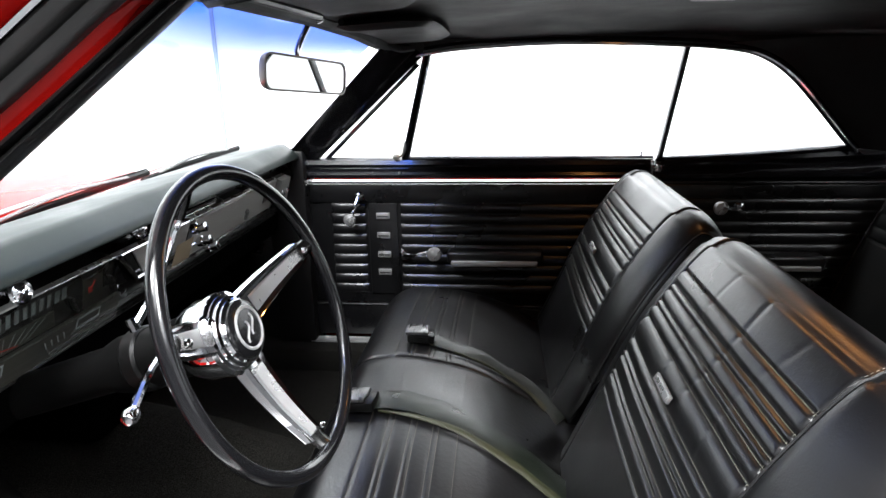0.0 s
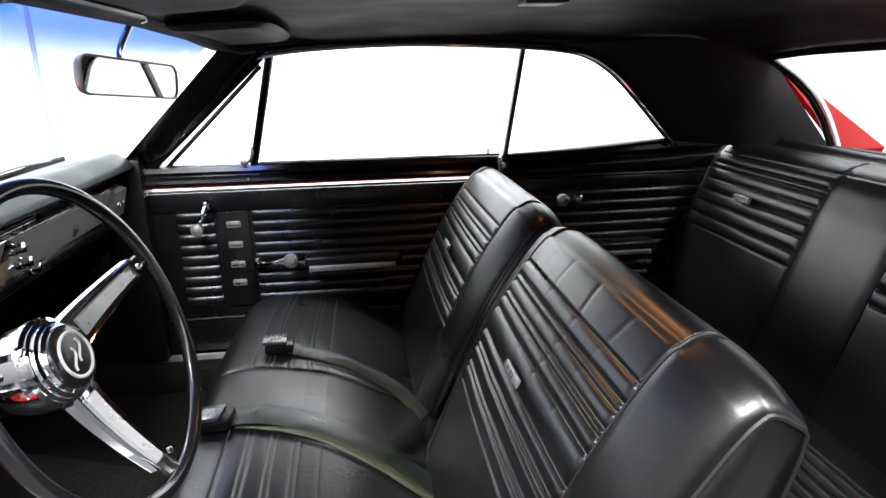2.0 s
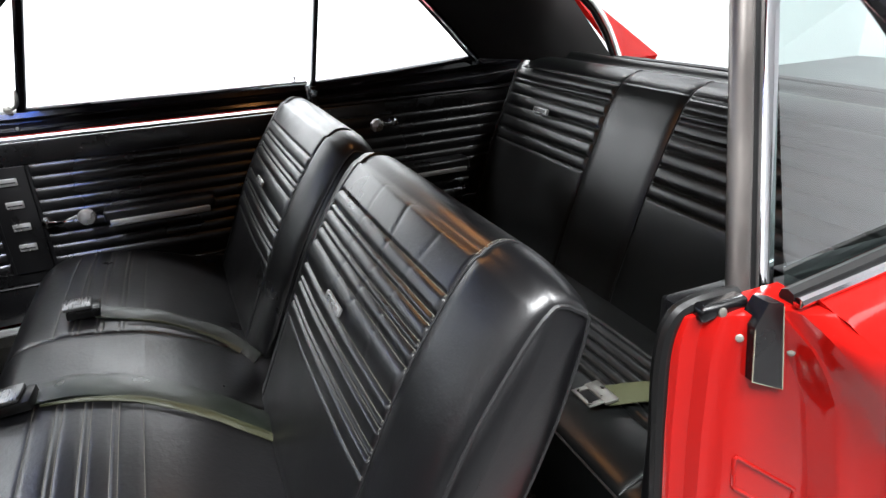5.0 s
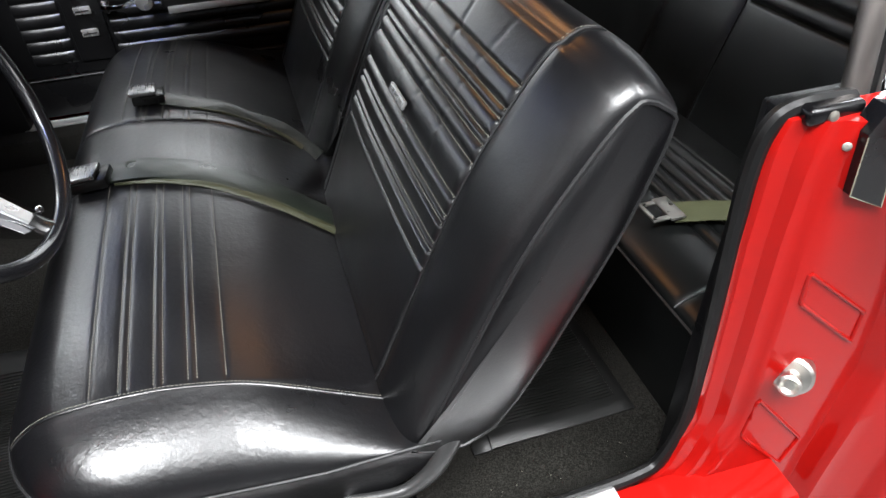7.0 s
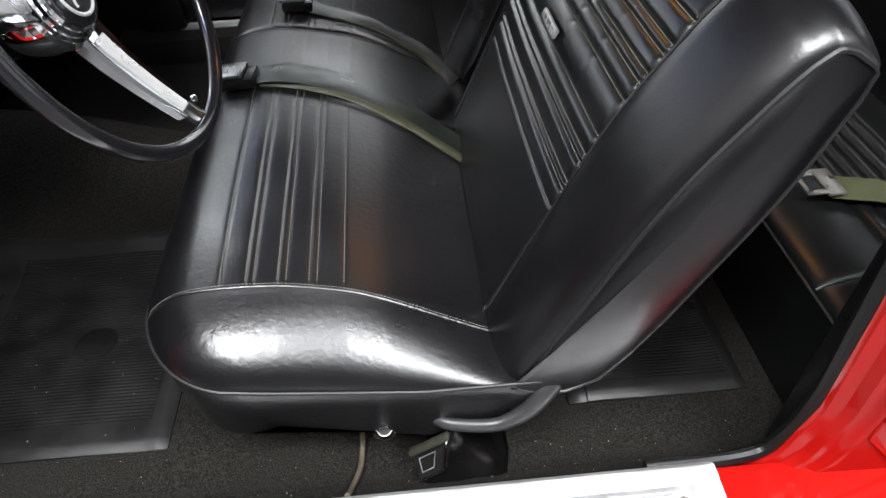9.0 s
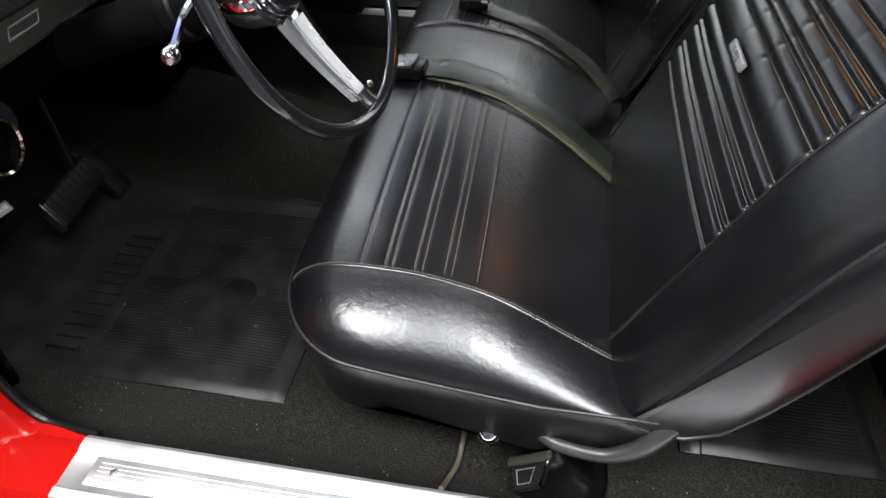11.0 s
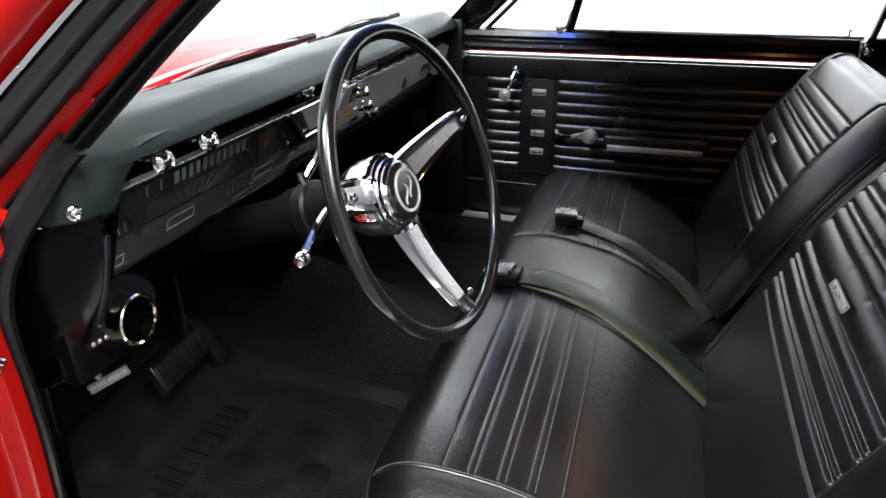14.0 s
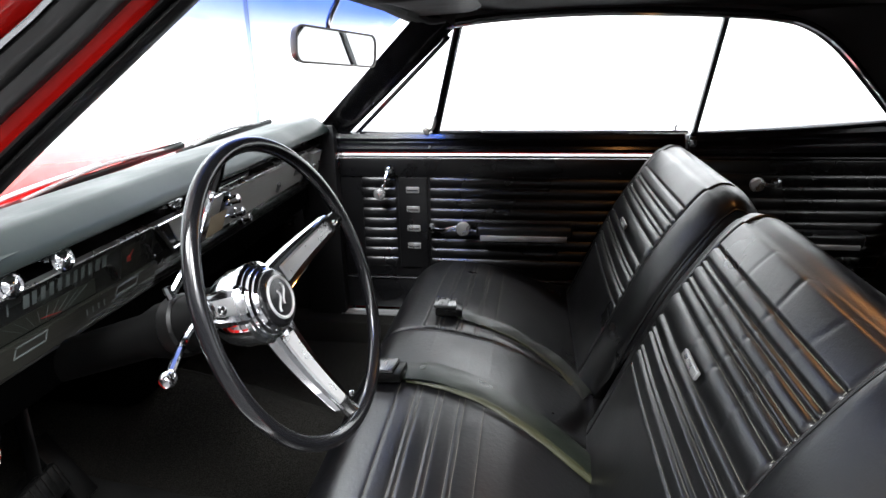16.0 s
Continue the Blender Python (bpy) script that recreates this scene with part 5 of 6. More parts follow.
part("glove_lock", join(lathe([(0, 0.010), (0.004, 0.009), (0.005, 0.001)], face(1.53, 0.45, 0.002), (1, 0, 0.2), 18), on_face(1.524, 1.536, 0.50, 0.62, 0.002, 0.008, 0.001)), BRUSH_DARK, gl)
part("emblem", on_face(1.64, 1.70, 0.30, 0.46, 0.002, 0.0045, 0.001), BRUSH_DARK, gl)
part("end_plate", slant(1.735, 0.05, 1.765, 0.70, 0.075, -0.01, 0.012), GLOVE, dash, "pale metal end bracket")
# upper vent with slats, in the recess band over the glove box
vent = part("air_vent", box(-0.650, -0.638, 1.125, 1.340, 0.897, 0.933, 0.002), BRUSHED, dash, "rectangular air vent with bright rim")
# black sheet painted as the shade inside the vent
part("vent_mouth", box(-0.6385, -0.6365, 1.131, 1.334, 0.901, 0.929), SHADE_BLACK, vent)
for z in (0.907, 0.915, 0.923):
    part("slat", box(-0.638, -0.632, 1.133, 1.332, z - 0.0012, z + 0.0012), BRUSH_DARK, vent)
part("upper_panel", box(-0.70, -0.655, 1.38, 1.845, 0.890, 0.930, 0.003), PLASTIC, dash)
for y in (1.77, 1.81):
    part("end_knob", lathe([(0, 0.006), (0.010, 0.007), (0.018, 0.010), (0.022, 0.003)], face(y, 0.45, 0.0), (1, 0, 0.2), 14), CHROME, dash)
# plain under-dash boxes: deep shade below the panel, put into a near-black colour
part("under_dash", join(box(-0.95, -0.68, 0.56, 1.84, 0.70, 0.79, 0.02), box(-1.1, -0.80, 0.50, 1.86, 0.62, 0.90, 0.02)), SHADE_BLACK, dash)
# oversized box, enlarged to block light and darken the footwell
part("heater_shade_box", box(-1.05, -0.78, 1.02, 1.84, 0.47, 0.74, 0.03, 3), SHADE_BLACK, dash)

# ---- steering wheel and column ----
WC = Vector((-0.297, 0.737, 0.872))
AX = Vector((math.cos(radians(19.5)) * math.cos(radians(5)), -math.cos(radians(19.5)) * math.sin(radians(5)), math.sin(radians(19.5))))
SV = Vector((0, 0, 1)).cross(AX).normalized()
UV = AX.cross(SV)
wheel = thing("steering_wheel", WC, "black three-spoke steering wheel with chrome spokes and hub", "steering wheel")
RIM = 0.1985
ringpts = [WC + (UV * math.cos(a) + SV * math.sin(a)) * RIM for a in lin(0, 2 * math.pi, 97)[:-1]]
part("rim", tube(ringpts, 0.0100, 14, closed=True), material("wheel_rim_black", (0.006, 0.006, 0.007), 0.20, coat=0.25, vary=0.2, rough_vary=0.05), wheel, "glossy black rim")
HC = WC - AX * 0.048 + SV * -0.012


def spoke(ang):
    a = radians(ang)
    d = UV * math.cos(a) + SV * math.sin(a)
    w = AX.cross(d)
    rows, face_rows = [], []
    for t in lin(0, 1, 9):
        r = 0.040 + (RIM - 0.022 - 0.040) * t
        p = WC + d * r - AX * (0.052 - 0.040 * t ** 1.5)
        hw = 0.027 - 0.010 * t
        th = 0.014 - 0.004 * t
        rows.append([p + w * hw * k + AX * h for k, h in ((-1, -th), (-1, 0.0), (-0.84, 0.0045), (-0.55, 0.002), (0.55, 0.002), (0.84, 0.0045), (1, 0.0), (1, -th), (0.7, -th - 0.004), (-0.7, -th - 0.004))])
        if 0.06 < t:
            face_rows.append([p + w * hw * k + AX * h for k, h in ((-0.5, 0.0022), (-0.46, 0.0042), (0.46, 0.0042), (0.5, 0.0022))])
    sp = part("spoke", loft(rows), CHROME, wheel, "chrome spoke with brushed inlay")
    part("inlay", loft(face_rows), BRUSHED, sp)
    tip = WC + d * (RIM - 0.014) - AX * 0.010
    part("spoke_boss", tube([WC + d * (RIM - 0.028) - AX * 0.014, tip, WC + d * (RIM - 0.004) - AX * 0.003], 0.013, 10, flat=0.7, up=AX), material("boss_black", (0.01, 0.01, 0.01), 0.2), sp, "black boss")
    part("horn_button", lathe([(0, 0.005), (0.004, 0.005), (0.006, 0.002)], WC + d * (RIM - 0.032) + AX * 0.000 + w * 0.004, AX, 12), CHROME, sp)


for a in (75, 178, 285):
    spoke(a)
hub = part("hub", lathe([(-0.058, 0.030), (-0.054, 0.048), (-0.035, 0.054), (-0.016, 0.053), (-0.012, 0.056), (-0.004, 0.056), (-0.001, 0.051), (0.001, 0.051), (0.003, 0.047), (0.008, 0.047), (0.010, 0.043), (0.013, 0.043), (0.016, 0.040)], HC, AX, 40), CHROME, wheel, "stepped chrome hub")
part("horn_cap", lathe([(0.010, 0.0395), (0.019, 0.0385), (0.022, 0.035), (0.0232, 0.026), (0.0235, 0.001)], HC, AX, 40), material("cap_black", (0.008, 0.008, 0.009), 0.2, coat=0.4), hub, "black horn cap")
part("cap_ring", tube([HC + AX * 0.0228 + (UV * math.cos(a) + SV * math.sin(a)) * 0.0275 for a in lin(0, 2 * math.pi, 41)[:-1]], 0.0024, 6, closed=True), RINGM, hub, "thin bright ring")
for k in (-1, 1):
    pts = [HC + AX * 0.0240 + SV * (k * 0.007 + 0.0058 * math.sin(t * 2 * math.pi * 0.75 + 0.4)) + UV * (0.013 - 0.026 * t + 0.003 * k) for t in lin(0, 1, 14)]
    part("cap_mark", tube(pts, 0.0015, 6), RINGM, hub, "plain curved bright mark")

col = thing("steering_column", WC - AX * 0.30, "black steering column with chrome levers", "steering column")
part("jacket", lathe([(-0.46, 0.030), (-0.20, 0.032), (-0.17, 0.040), (-0.125, 0.040), (-0.078, 0.040), (-0.074, 0.030)], HC - AX * 0.0, AX, 28), COLUMN, col, "black column jacket")
part("shift_collar", lathe([(-0.150, 0.041), (-0.146, 0.044), (-0.128, 0.044), (-0.124, 0.041)], HC, AX, 28), DARK_METAL, col)
tl = part("turn_lever", tube(smooth_path([(-0.43, 0.70, 0.835), (-0.405, 0.657, 0.854), (-0.388, 0.60, 0.858), (-0.371, 0.542, 0.852)], 5), 0.0048, 8), CHROME, col, "chrome turn signal lever")
part("lever_knob", lathe([(-0.012, 0.004), (-0.008, 0.0065), (-0.003, 0.009), (0.003, 0.009), (0.008, 0.006), (0.010, 0.001)], (-0.368, 0.531, 0.850), (0.05, -1, -0.05), 16), CHROME, tl)
sl = part("shift_lever", tube(smooth_path([(-0.49, 0.745, 0.850), (-0.478, 0.775, 0.885), (-0.458, 0.800, 0.945), (-0.438, 0.806, 0.993)], 6), 0.0058, 8), CHROME, col, "chrome gear shift lever")
part("lever_grip", tube([(-0.440, 0.806, 0.988), (-0.430, 0.808, 1.012), (-0.422, 0.808, 1.036)], 0.0085, 10), PLASTIC, sl, "black lever grip")
part("shift_knob_small", tube([HC - AX * 0.12 - SV * 0.02 + UV * 0.045, HC - AX * 0.12 - SV * 0.02 + UV * 0.062], 0.006, 8), CHROME, col)

# ---- rear-view mirror, sun visors ----
mir = thing("rear_view_mirror", (-0.345, 1.13, 1.168), "rear-view mirror in a bright frame on a chrome arm", "mirror")
MD = Vector((0.297, 0.955, -0.078)).normalized()
MN = Vector((0.955, -0.297, -0.03)).normalized()
MN = (MN - MD * MN.dot(MD)).normalized()
MU = MD.cross(MN) * -1
MU = MU if MU.z > 0 else -MU
MC = Vector((-0.345, 1.137, 1.171))


def rounded(w, h, r, n=5):
    out = []
    for cx, cz_, a0 in ((w - r, h - r, 0), (-w + r, h - r, 90), (-w + r, -h + r, 180), (w - r, -h + r, 270)):
        for k in range(n + 1):
            a = radians(a0 + 90 * k / n)
            out.append((cx + r * math.cos(a), cz_ + r * math.sin(a)))
    return out


def mirror_ring(w, h, r, d):
    return [MC + MD * x + MU * z + MN * d for x, z in rounded(w, h, r)]


part("mirror_case", loft([mirror_ring(0.110, 0.020, 0.015, -0.020), mirror_ring(0.121, 0.028, 0.017, -0.010), mirror_ring(0.124, 0.0305, 0.018, 0.0), mirror_ring(0.124, 0.0305, 0.018, 0.004), mirror_ring(0.1205, 0.027, 0.015, 0.004), mirror_ring(0.1205, 0.027, 0.015, 0.001)]), POST_METAL, mir, "grey metal mirror case")
part("mirror_glass", loft([mirror_ring(0.1205, 0.0272, 0.015, 0.0005), mirror_ring(0.1205, 0.0272, 0.015, 0.0020)]), MIRROR, mir, "mirror glass")
part("mirror_arm", tube(smooth_path([MC - MN * 0.018 + MU * 0.010, MC - MN * 0.020 + MU * 0.045, Vector((-0.338, 1.16, 1.268))], 6), 0.0075, 10, flat=0.7), CHROME, mir, "chrome arm")
part("mirror_foot", lathe([(0, 0.020), (-0.006, 0.018), (-0.010, 0.009)], (-0.335, 1.162, 1.268), (0, 0, 1), 16), CHROME, mir)


def visor(y0, y1, name, lab, drop=0.0):
    v = thing(name, (-0.22, (y0 + y1) / 2, 1.26), lab, "sun visor", group="sun visors")
    def f(u, w):
        y = y0 + (y1 - y0) * u
        cut = 0.055 * (1 - dome(min(u, 1 - u) * (y1 - y0), 0.07))
        x = -0.305 + (0.175 - cut) * w
        z = 1.266 - drop + (0.012 - 0.3 * drop) * w - 0.018 * abs(u - 0.5) ** 2 + 0.010 * (1 - abs((y - CY) / 0.6) ** 2)
        pad = 0.010 * dome(min(w, 1 - w) * 0.17, 0.03) * dome(min(u, 1 - u) * (y1 - y0), 0.03)
        return Vector((x, y, z)), pad
    us, ws_ = lin(0, 1, 24), lin(0, 1, 12)
    bm = sheet(lambda u, w: f(u, w)[0] - Vector((0, 0, f(u, w)[1])), us, ws_)
    top = sheet(lambda u, w: f(u, w)[0] + Vector((0, 0, f(u, w)[1])), us, ws_)
    bm = join(bm, top)
    bmesh.ops.remove_doubles(bm, verts=bm.verts[:], dist=0.0004)
    part("pad", bm, HEADLINER, v, "padded black vinyl")
    part("rod", tube([(-0.300, y0 + 0.02, 1.264), (-0.300, y1 - 0.02, 1.264)], 0.006, 8), DARK_METAL, v)
    return v


visor(0.66, 1.10, "sun_visor", "black padded sun visor folded up by the driver")
visor(1.20, 1.70, "sun_visor", "black padded sun visor folded up on the passenger side", 0.016)
part("visor_hook", tube(smooth_path([(-0.30, 1.69, 1.245), (-0.27, 1.72, 1.232), (-0.235, 1.735, 1.236)], 5), 0.012, 8), HEADLINER, body)

# ---- seat belts ----
def ribbon(path, w, side, thick=0.0016, sag=0.002):
    P = smooth_path(path, 6)
    rows = []
    for i, p in enumerate(P):
        s = Vector(side(i / (len(P) - 1))).normalized()
        d = (P[min(i + 1, len(P) - 1)] - P[max(i - 1, 0)]).normalized()
        n = d.cross(s).normalized()
        n = n if n.z > 0 else -n
        ring = []
        wide = w(i / (len(P) - 1)) if callable(w) else w
        for k in lin(-1, 1, 7):
            ring.append(p + s * wide * k / 2 + n * (sag * (1 - k * k) + 0.0015 * noise.noise(Vector((i * 0.35, k * 1.5, wide * 40)))))
        rows.append(ring + [q - n * thick for q in ring[::-1]])
    return loft(rows)


def buckle(parent, c, d, label):
    """Lift-cover lap belt buckle."""
    d = Vector(d).normalized()
    u = Vector((0, 0, 1))
    u = (u - d * u.dot(d)).normalized()
    s = u.cross(d)
    m = Matrix((d, s, u)).transposed().to_4x4()
    m.translation = c
    b = part("buckle", box(-0.030, 0.030, -0.026, 0.026, -0.002, 0.016, 0.004, 2, m=m), DARK_METAL, parent, label)
    part("lift_cover", box(-0.034, 0.016, -0.024, 0.024, 0.016, 0.024, 0.003, 2, m=m), BRUSH_DARK, b, "worn metal lift cover")
    part("cover_mark", box(-0.020, 0.000, -0.010, 0.010, 0.0242, 0.0246, 0, m=m), BRUSH_DARK, b)


b1 = thing("seat_belt", (-0.05, 1.22, 0.6), "dark olive lap belt with a black buckle across the seat", "seat belt", group="front lap belts")
def over(x, y, h):
    """A place at height h over the front cushion."""
    return Vector((x, y, cz(x, y) + h))


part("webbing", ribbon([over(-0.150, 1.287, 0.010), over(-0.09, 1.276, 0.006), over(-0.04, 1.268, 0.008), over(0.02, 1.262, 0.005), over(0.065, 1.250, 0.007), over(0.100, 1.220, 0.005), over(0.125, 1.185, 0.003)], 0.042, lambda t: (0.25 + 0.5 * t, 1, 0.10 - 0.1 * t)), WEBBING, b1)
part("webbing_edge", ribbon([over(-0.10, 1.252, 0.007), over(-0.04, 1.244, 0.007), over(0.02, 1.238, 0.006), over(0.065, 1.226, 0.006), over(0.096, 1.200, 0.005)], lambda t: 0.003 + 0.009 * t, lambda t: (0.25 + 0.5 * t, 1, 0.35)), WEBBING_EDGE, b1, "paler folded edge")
buckle(b1, over(-0.176, 1.292, 0.008), (1, 0.06, -0.05), "black belt buckle")
b2 = thing("seat_belt", (-0.05, 0.95, 0.6), "dark olive lap belt with a buckle, lying over the driver cushion", "seat belt", group="front lap belts")
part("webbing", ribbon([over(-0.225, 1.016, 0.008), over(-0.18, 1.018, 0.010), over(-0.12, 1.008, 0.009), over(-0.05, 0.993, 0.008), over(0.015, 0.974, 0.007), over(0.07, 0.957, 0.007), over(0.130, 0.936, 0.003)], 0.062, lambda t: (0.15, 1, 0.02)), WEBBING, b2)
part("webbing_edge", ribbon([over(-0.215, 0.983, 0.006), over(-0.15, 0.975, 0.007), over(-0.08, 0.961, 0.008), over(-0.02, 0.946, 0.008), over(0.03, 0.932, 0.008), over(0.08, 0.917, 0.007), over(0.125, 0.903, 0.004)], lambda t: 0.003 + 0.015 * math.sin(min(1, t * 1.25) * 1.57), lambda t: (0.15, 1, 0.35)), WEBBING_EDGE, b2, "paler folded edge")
buckle(b2, over(-0.250, 1.002, 0.008), (1, -0.08, 0.1), "black belt buckle")
b3 = thing("seat_belt", (0.68, 0.70, 0.5), "olive rear lap belt with a bright tongue", "seat belt")
part("webbing", ribbon([(0.655, 0.722, 0.503), (0.70, 0.700, 0.510), (0.76, 0.682, 0.508), (0.84, 0.66, 0.50)], 0.050, lambda t: (0.35, 1, 0.1)), WEBBING_R, b3)
ton = join(box(0.606, 0.614, 0.700, 0.752, 0.5085, 0.5115, 0.001), box(0.606, 0.646, 0.698, 0.708, 0.5085, 0.5115, 0.001), box(0.606, 0.646, 0.743, 0.753, 0.5080, 0.5110, 0.001), box(0.636, 0.664, 0.694, 0.756, 0.5075, 0.5120, 0.001))
part("tongue", ton, FRESH, b3, "bright steel tongue with a square hole")
b4 = thing("seat_belt", (0.05, 0.43, 0.29), "black retractor cover with a buckle on the floor by the seat", "seat belt")
cov = part("cover", loft([[(0.004, 0.422, 0.256), (0.060, 0.421, 0.256), (0.120, 0.422, 0.256), (0.130, 0.475, 0.256), (0.130, 0.53, 0.256), (0.010, 0.53, 0.256)],
                           [(0.006, 0.424, 0.262), (0.060, 0.423, 0.262), (0.118, 0.424, 0.262), (0.128, 0.475, 0.264), (0.126, 0.525, 0.268), (0.012, 0.525, 0.28)],
                           [(0.014, 0.438, 0.290), (0.050, 0.436, 0.294), (0.096, 0.440, 0.276), (0.104, 0.475, 0.286), (0.106, 0.515, 0.290), (0.024, 0.518, 0.315)],
                           [(0.034, 0.452, 0.326), (0.050, 0.450, 0.326), (0.064, 0.453, 0.314), (0.072, 0.475, 0.318), (0.078, 0.505, 0.318), (0.036, 0.510, 0.338)],
                           [(0.042, 0.466, 0.346), (0.050, 0.464, 0.346), (0.056, 0.466, 0.342), (0.060, 0.480, 0.342), (0.064, 0.496, 0.340), (0.042, 0.500, 0.350)]]), COVER_PLASTIC, b4, "wedge-shaped black plastic cover", sharp=50)
part("cover_rim", tube([(0.004, 0.422, 0.259), (0.060, 0.420, 0.259), (0.120, 0.421, 0.259), (0.131, 0.475, 0.259), (0.131, 0.53, 0.259)], 0.0022, 6), COVER_PLASTIC, b4)
bq = [Vector((-0.006, 0.462, 0.303)), Vector((0.044, 0.452, 0.355)), Vector((0.036, 0.432, 0.300)), Vector((0.001, 0.434, 0.270))]
bqn = Vector((-0.35, -0.75, 0.55)).normalized()
part("buckle", loft([[p + Vector((0.01, 0.012, -0.008)) for p in bq], bq, [p.lerp(sum(bq, Vector()) / 4, 0.12) + bqn * 0.004 for p in bq]]), BUCKLE_METAL, b4, "dark metal buckle")
bc = sum(bq, Vector()) / 4
part("buckle_plate", loft([[bc.lerp(p, 0.45) + bqn * 0.0045 + Vector((-0.003, 0, -0.004)) for p in bq], [bc.lerp(p, 0.42) + bqn * 0.0055 + Vector((-0.003, 0, -0.004)) for p in bq]]), BUCKLE_METAL, b4)
part("plate_rim", tube([bc.lerp(p, 0.46) + bqn * 0.0052 + Vector((-0.003, 0, -0.004)) for p in bq], 0.0008, 6, closed=True), SILVER, b4, "thin bright outline")
part("latch_bar", tube([bq[0] + bqn * 0.003, bq[0].lerp(bq[1], 0.5) + bqn * 0.006, bq[1] + bqn * 0.004], 0.008, 10, flat=0.6), LATCH, b4, "dull olive-grey steel latch bar")
part("buckle_edge", tube([bq[1] + bqn * 0.003, bq[1].lerp(bq[2], 0.5) + bqn * 0.005, bq[2] + bqn * 0.003, bq[3] + bqn * 0.003], 0.0016, 6), CHROME, b4)
part("cable", tube(smooth_path([(-0.060, 0.510, 0.345), (-0.076, 0.512, 0.30), (-0.081, 0.502, 0.262), (-0.084, 0.47, 0.258), (-0.093, 0.432, 0.275), (-0.096, 0.408, 0.30)], 5), 0.0040, 8), CORD, b4, "thin brown cable")

# ---- floor mats, pedals, heater parts ----
def ribbed_mat(name, lab, x0, x1, y0, y1, rib0, rib1, z=None, slots=None):
    m = thing(name, ((x0 + x1) / 2, (y0 + y1) / 2, FLOOR_Z), lab, "floor mat")
    ys = []
    nrib = int((rib1[1] - rib1[0]) / 0.0062)
    for i in range(nrib):
        a = rib1[0] + (rib1[1] - rib1[0]) * i / nrib
        ys += [a + 0.0002, a + 0.0012, a + 0.0036, a + 0.0046]
    ys = sorted([y0, y0 + 0.012, y0 + 0.020, rib1[0] - 0.004] + ys + [rib1[1] + 0.006, y1 - 0.02, y1 - 0.012, y1])
    xs = sorted([x0, x0 + 0.012, x0 + 0.02, rib0[0] - 0.002, rib0[0]] + [v for v in lin(-0.98, rib0[0] - 0.02, 10) if v > x0 + 0.03] + lin(rib0[0] + 0.02, rib0[1] - 0.02, 10) + [rib0[1], rib0[1] + 0.002, x1 - 0.02, x1 - 0.012, x1])
    def f(x, y):
        h = 0.010
        if min(x - x0, x1 - x, y - y0, y1 - y) < 0.001:
            h = 0.003
        if rib0[0] - 1e-6 <= x <= rib0[1] + 1e-6 and rib1[0] <= y <= rib1[1]:
            k = ((y - rib1[0]) / ((rib1[1] - rib1[0]) / nrib)) % 1
            h += 0.0022 if 0.15 < k < 0.7 else -0.0005
        base = floor_f(x, y).z
        return Vector((x, y, base + h + 0.006 * noise.noise(Vector((x * 5, y * 5, 3))) * (1 if min(x - x0, x1 - x) > 0.03 else 0.4)))
    mat_ob = part("mat", sheet(f, xs, ys, (0, 0, -0.004)), MAT_RUBBER, m, "dusty ribbed black rubber")
    if slots:
        for i in range(slots[4]):
            y = slots[2] + (slots[3] - slots[2]) * i / slots[4]
            zz = floor_f(slots[0], y).z + 0.0145
            part("mat_rib", box(slots[0], slots[1], y, y + 0.006, zz - 0.004, zz + 0.003, 0.001), MAT_RUBBER, mat_ob)
        for xx in (slots[0] - 0.004, slots[1]):
            zz = FLOOR_Z + 0.0145
            part("mat_bead", box(xx, xx + 0.004, slots[2], slots[3], zz - 0.006, zz + 0.003, 0.001), MAT_RUBBER, mat_ob)
    return m


mat_d = ribbed_mat("floor_mat", "dusty black ribbed rubber mat in the driver footwell", -1.02, -0.378, 0.532, 1.00, (-0.735, -0.412), (0.582, 0.96), slots=(-0.822, -0.760, 0.568, 0.880, 12))
part("mat_emblem", join(lathe([(0, 0.036), (0.0012, 0.036), (0.002, 0.033), (0.0012, 0.028), (0.0016, 0.020), (0.0016, 0.001)], (-0.543, 0.741, floor_f(-0.543, 0.741).z + 0.0125), (0, 0, 1), 28)), DARK_METAL, mat_d, "worn dark round pad")
ribbed_mat("floor_mat", "black ribbed rubber mat in the rear footwell", 0.24, 0.525, 0.545, 0.98, (0.27, 0.50), (0.575, 0.95))
ped = thing("brake_pedal", (-0.86, 0.80, 0.42), "black brake pedal with a rubber pad", "pedal")
pm = Matrix.Translation((-0.862, 0.812, 0.414)) @ Matrix(((-0.46, 0.0, 0.89), (0.0, 1.0, 0.0), (0.89, 0.10, 0.46))).to_4x4()
part("pad", box(-0.030, 0.030, -0.070, 0.070, -0.012, 0.010, 0.008, 3, m=pm), RUBBER, ped, "rubber pad with worn edge")
for i in range(9):
    part("pad_rib", box(-0.026, 0.026, -0.062 + 0.0148 * i, -0.0555 + 0.0148 * i, 0.009, 0.0125, 0.001, m=pm), RUBBER, ped)
part("pedal_trim", box(-0.032, 0.032, -0.0725, -0.0695, -0.011, 0.009, 0.001, m=pm), BRUSH_DARK, ped, "worn bright edge")
part("pedal_arm", tube(smooth_path([(-0.880, 0.845, 0.43), (-0.895, 0.862, 0.50), (-0.90, 0.868, 0.58), (-0.88, 0.86, 0.74)], 5), 0.017, 8, flat=0.35, up=(0, 1, 0)), DARK_METAL, ped)
gas = thing("gas_pedal", (-0.93, 0.955, 0.36), "black rubber accelerator pedal by the tunnel", "pedal")
part("pad", box(-0.012, 0.012, -0.025, 0.025, -0.08, 0.08, 0.005, m=Matrix.Translation((-0.93, 0.955, 0.37)) @ Euler((0, radians(-35), 0)).to_matrix().to_4x4()), RUBBER, gas)
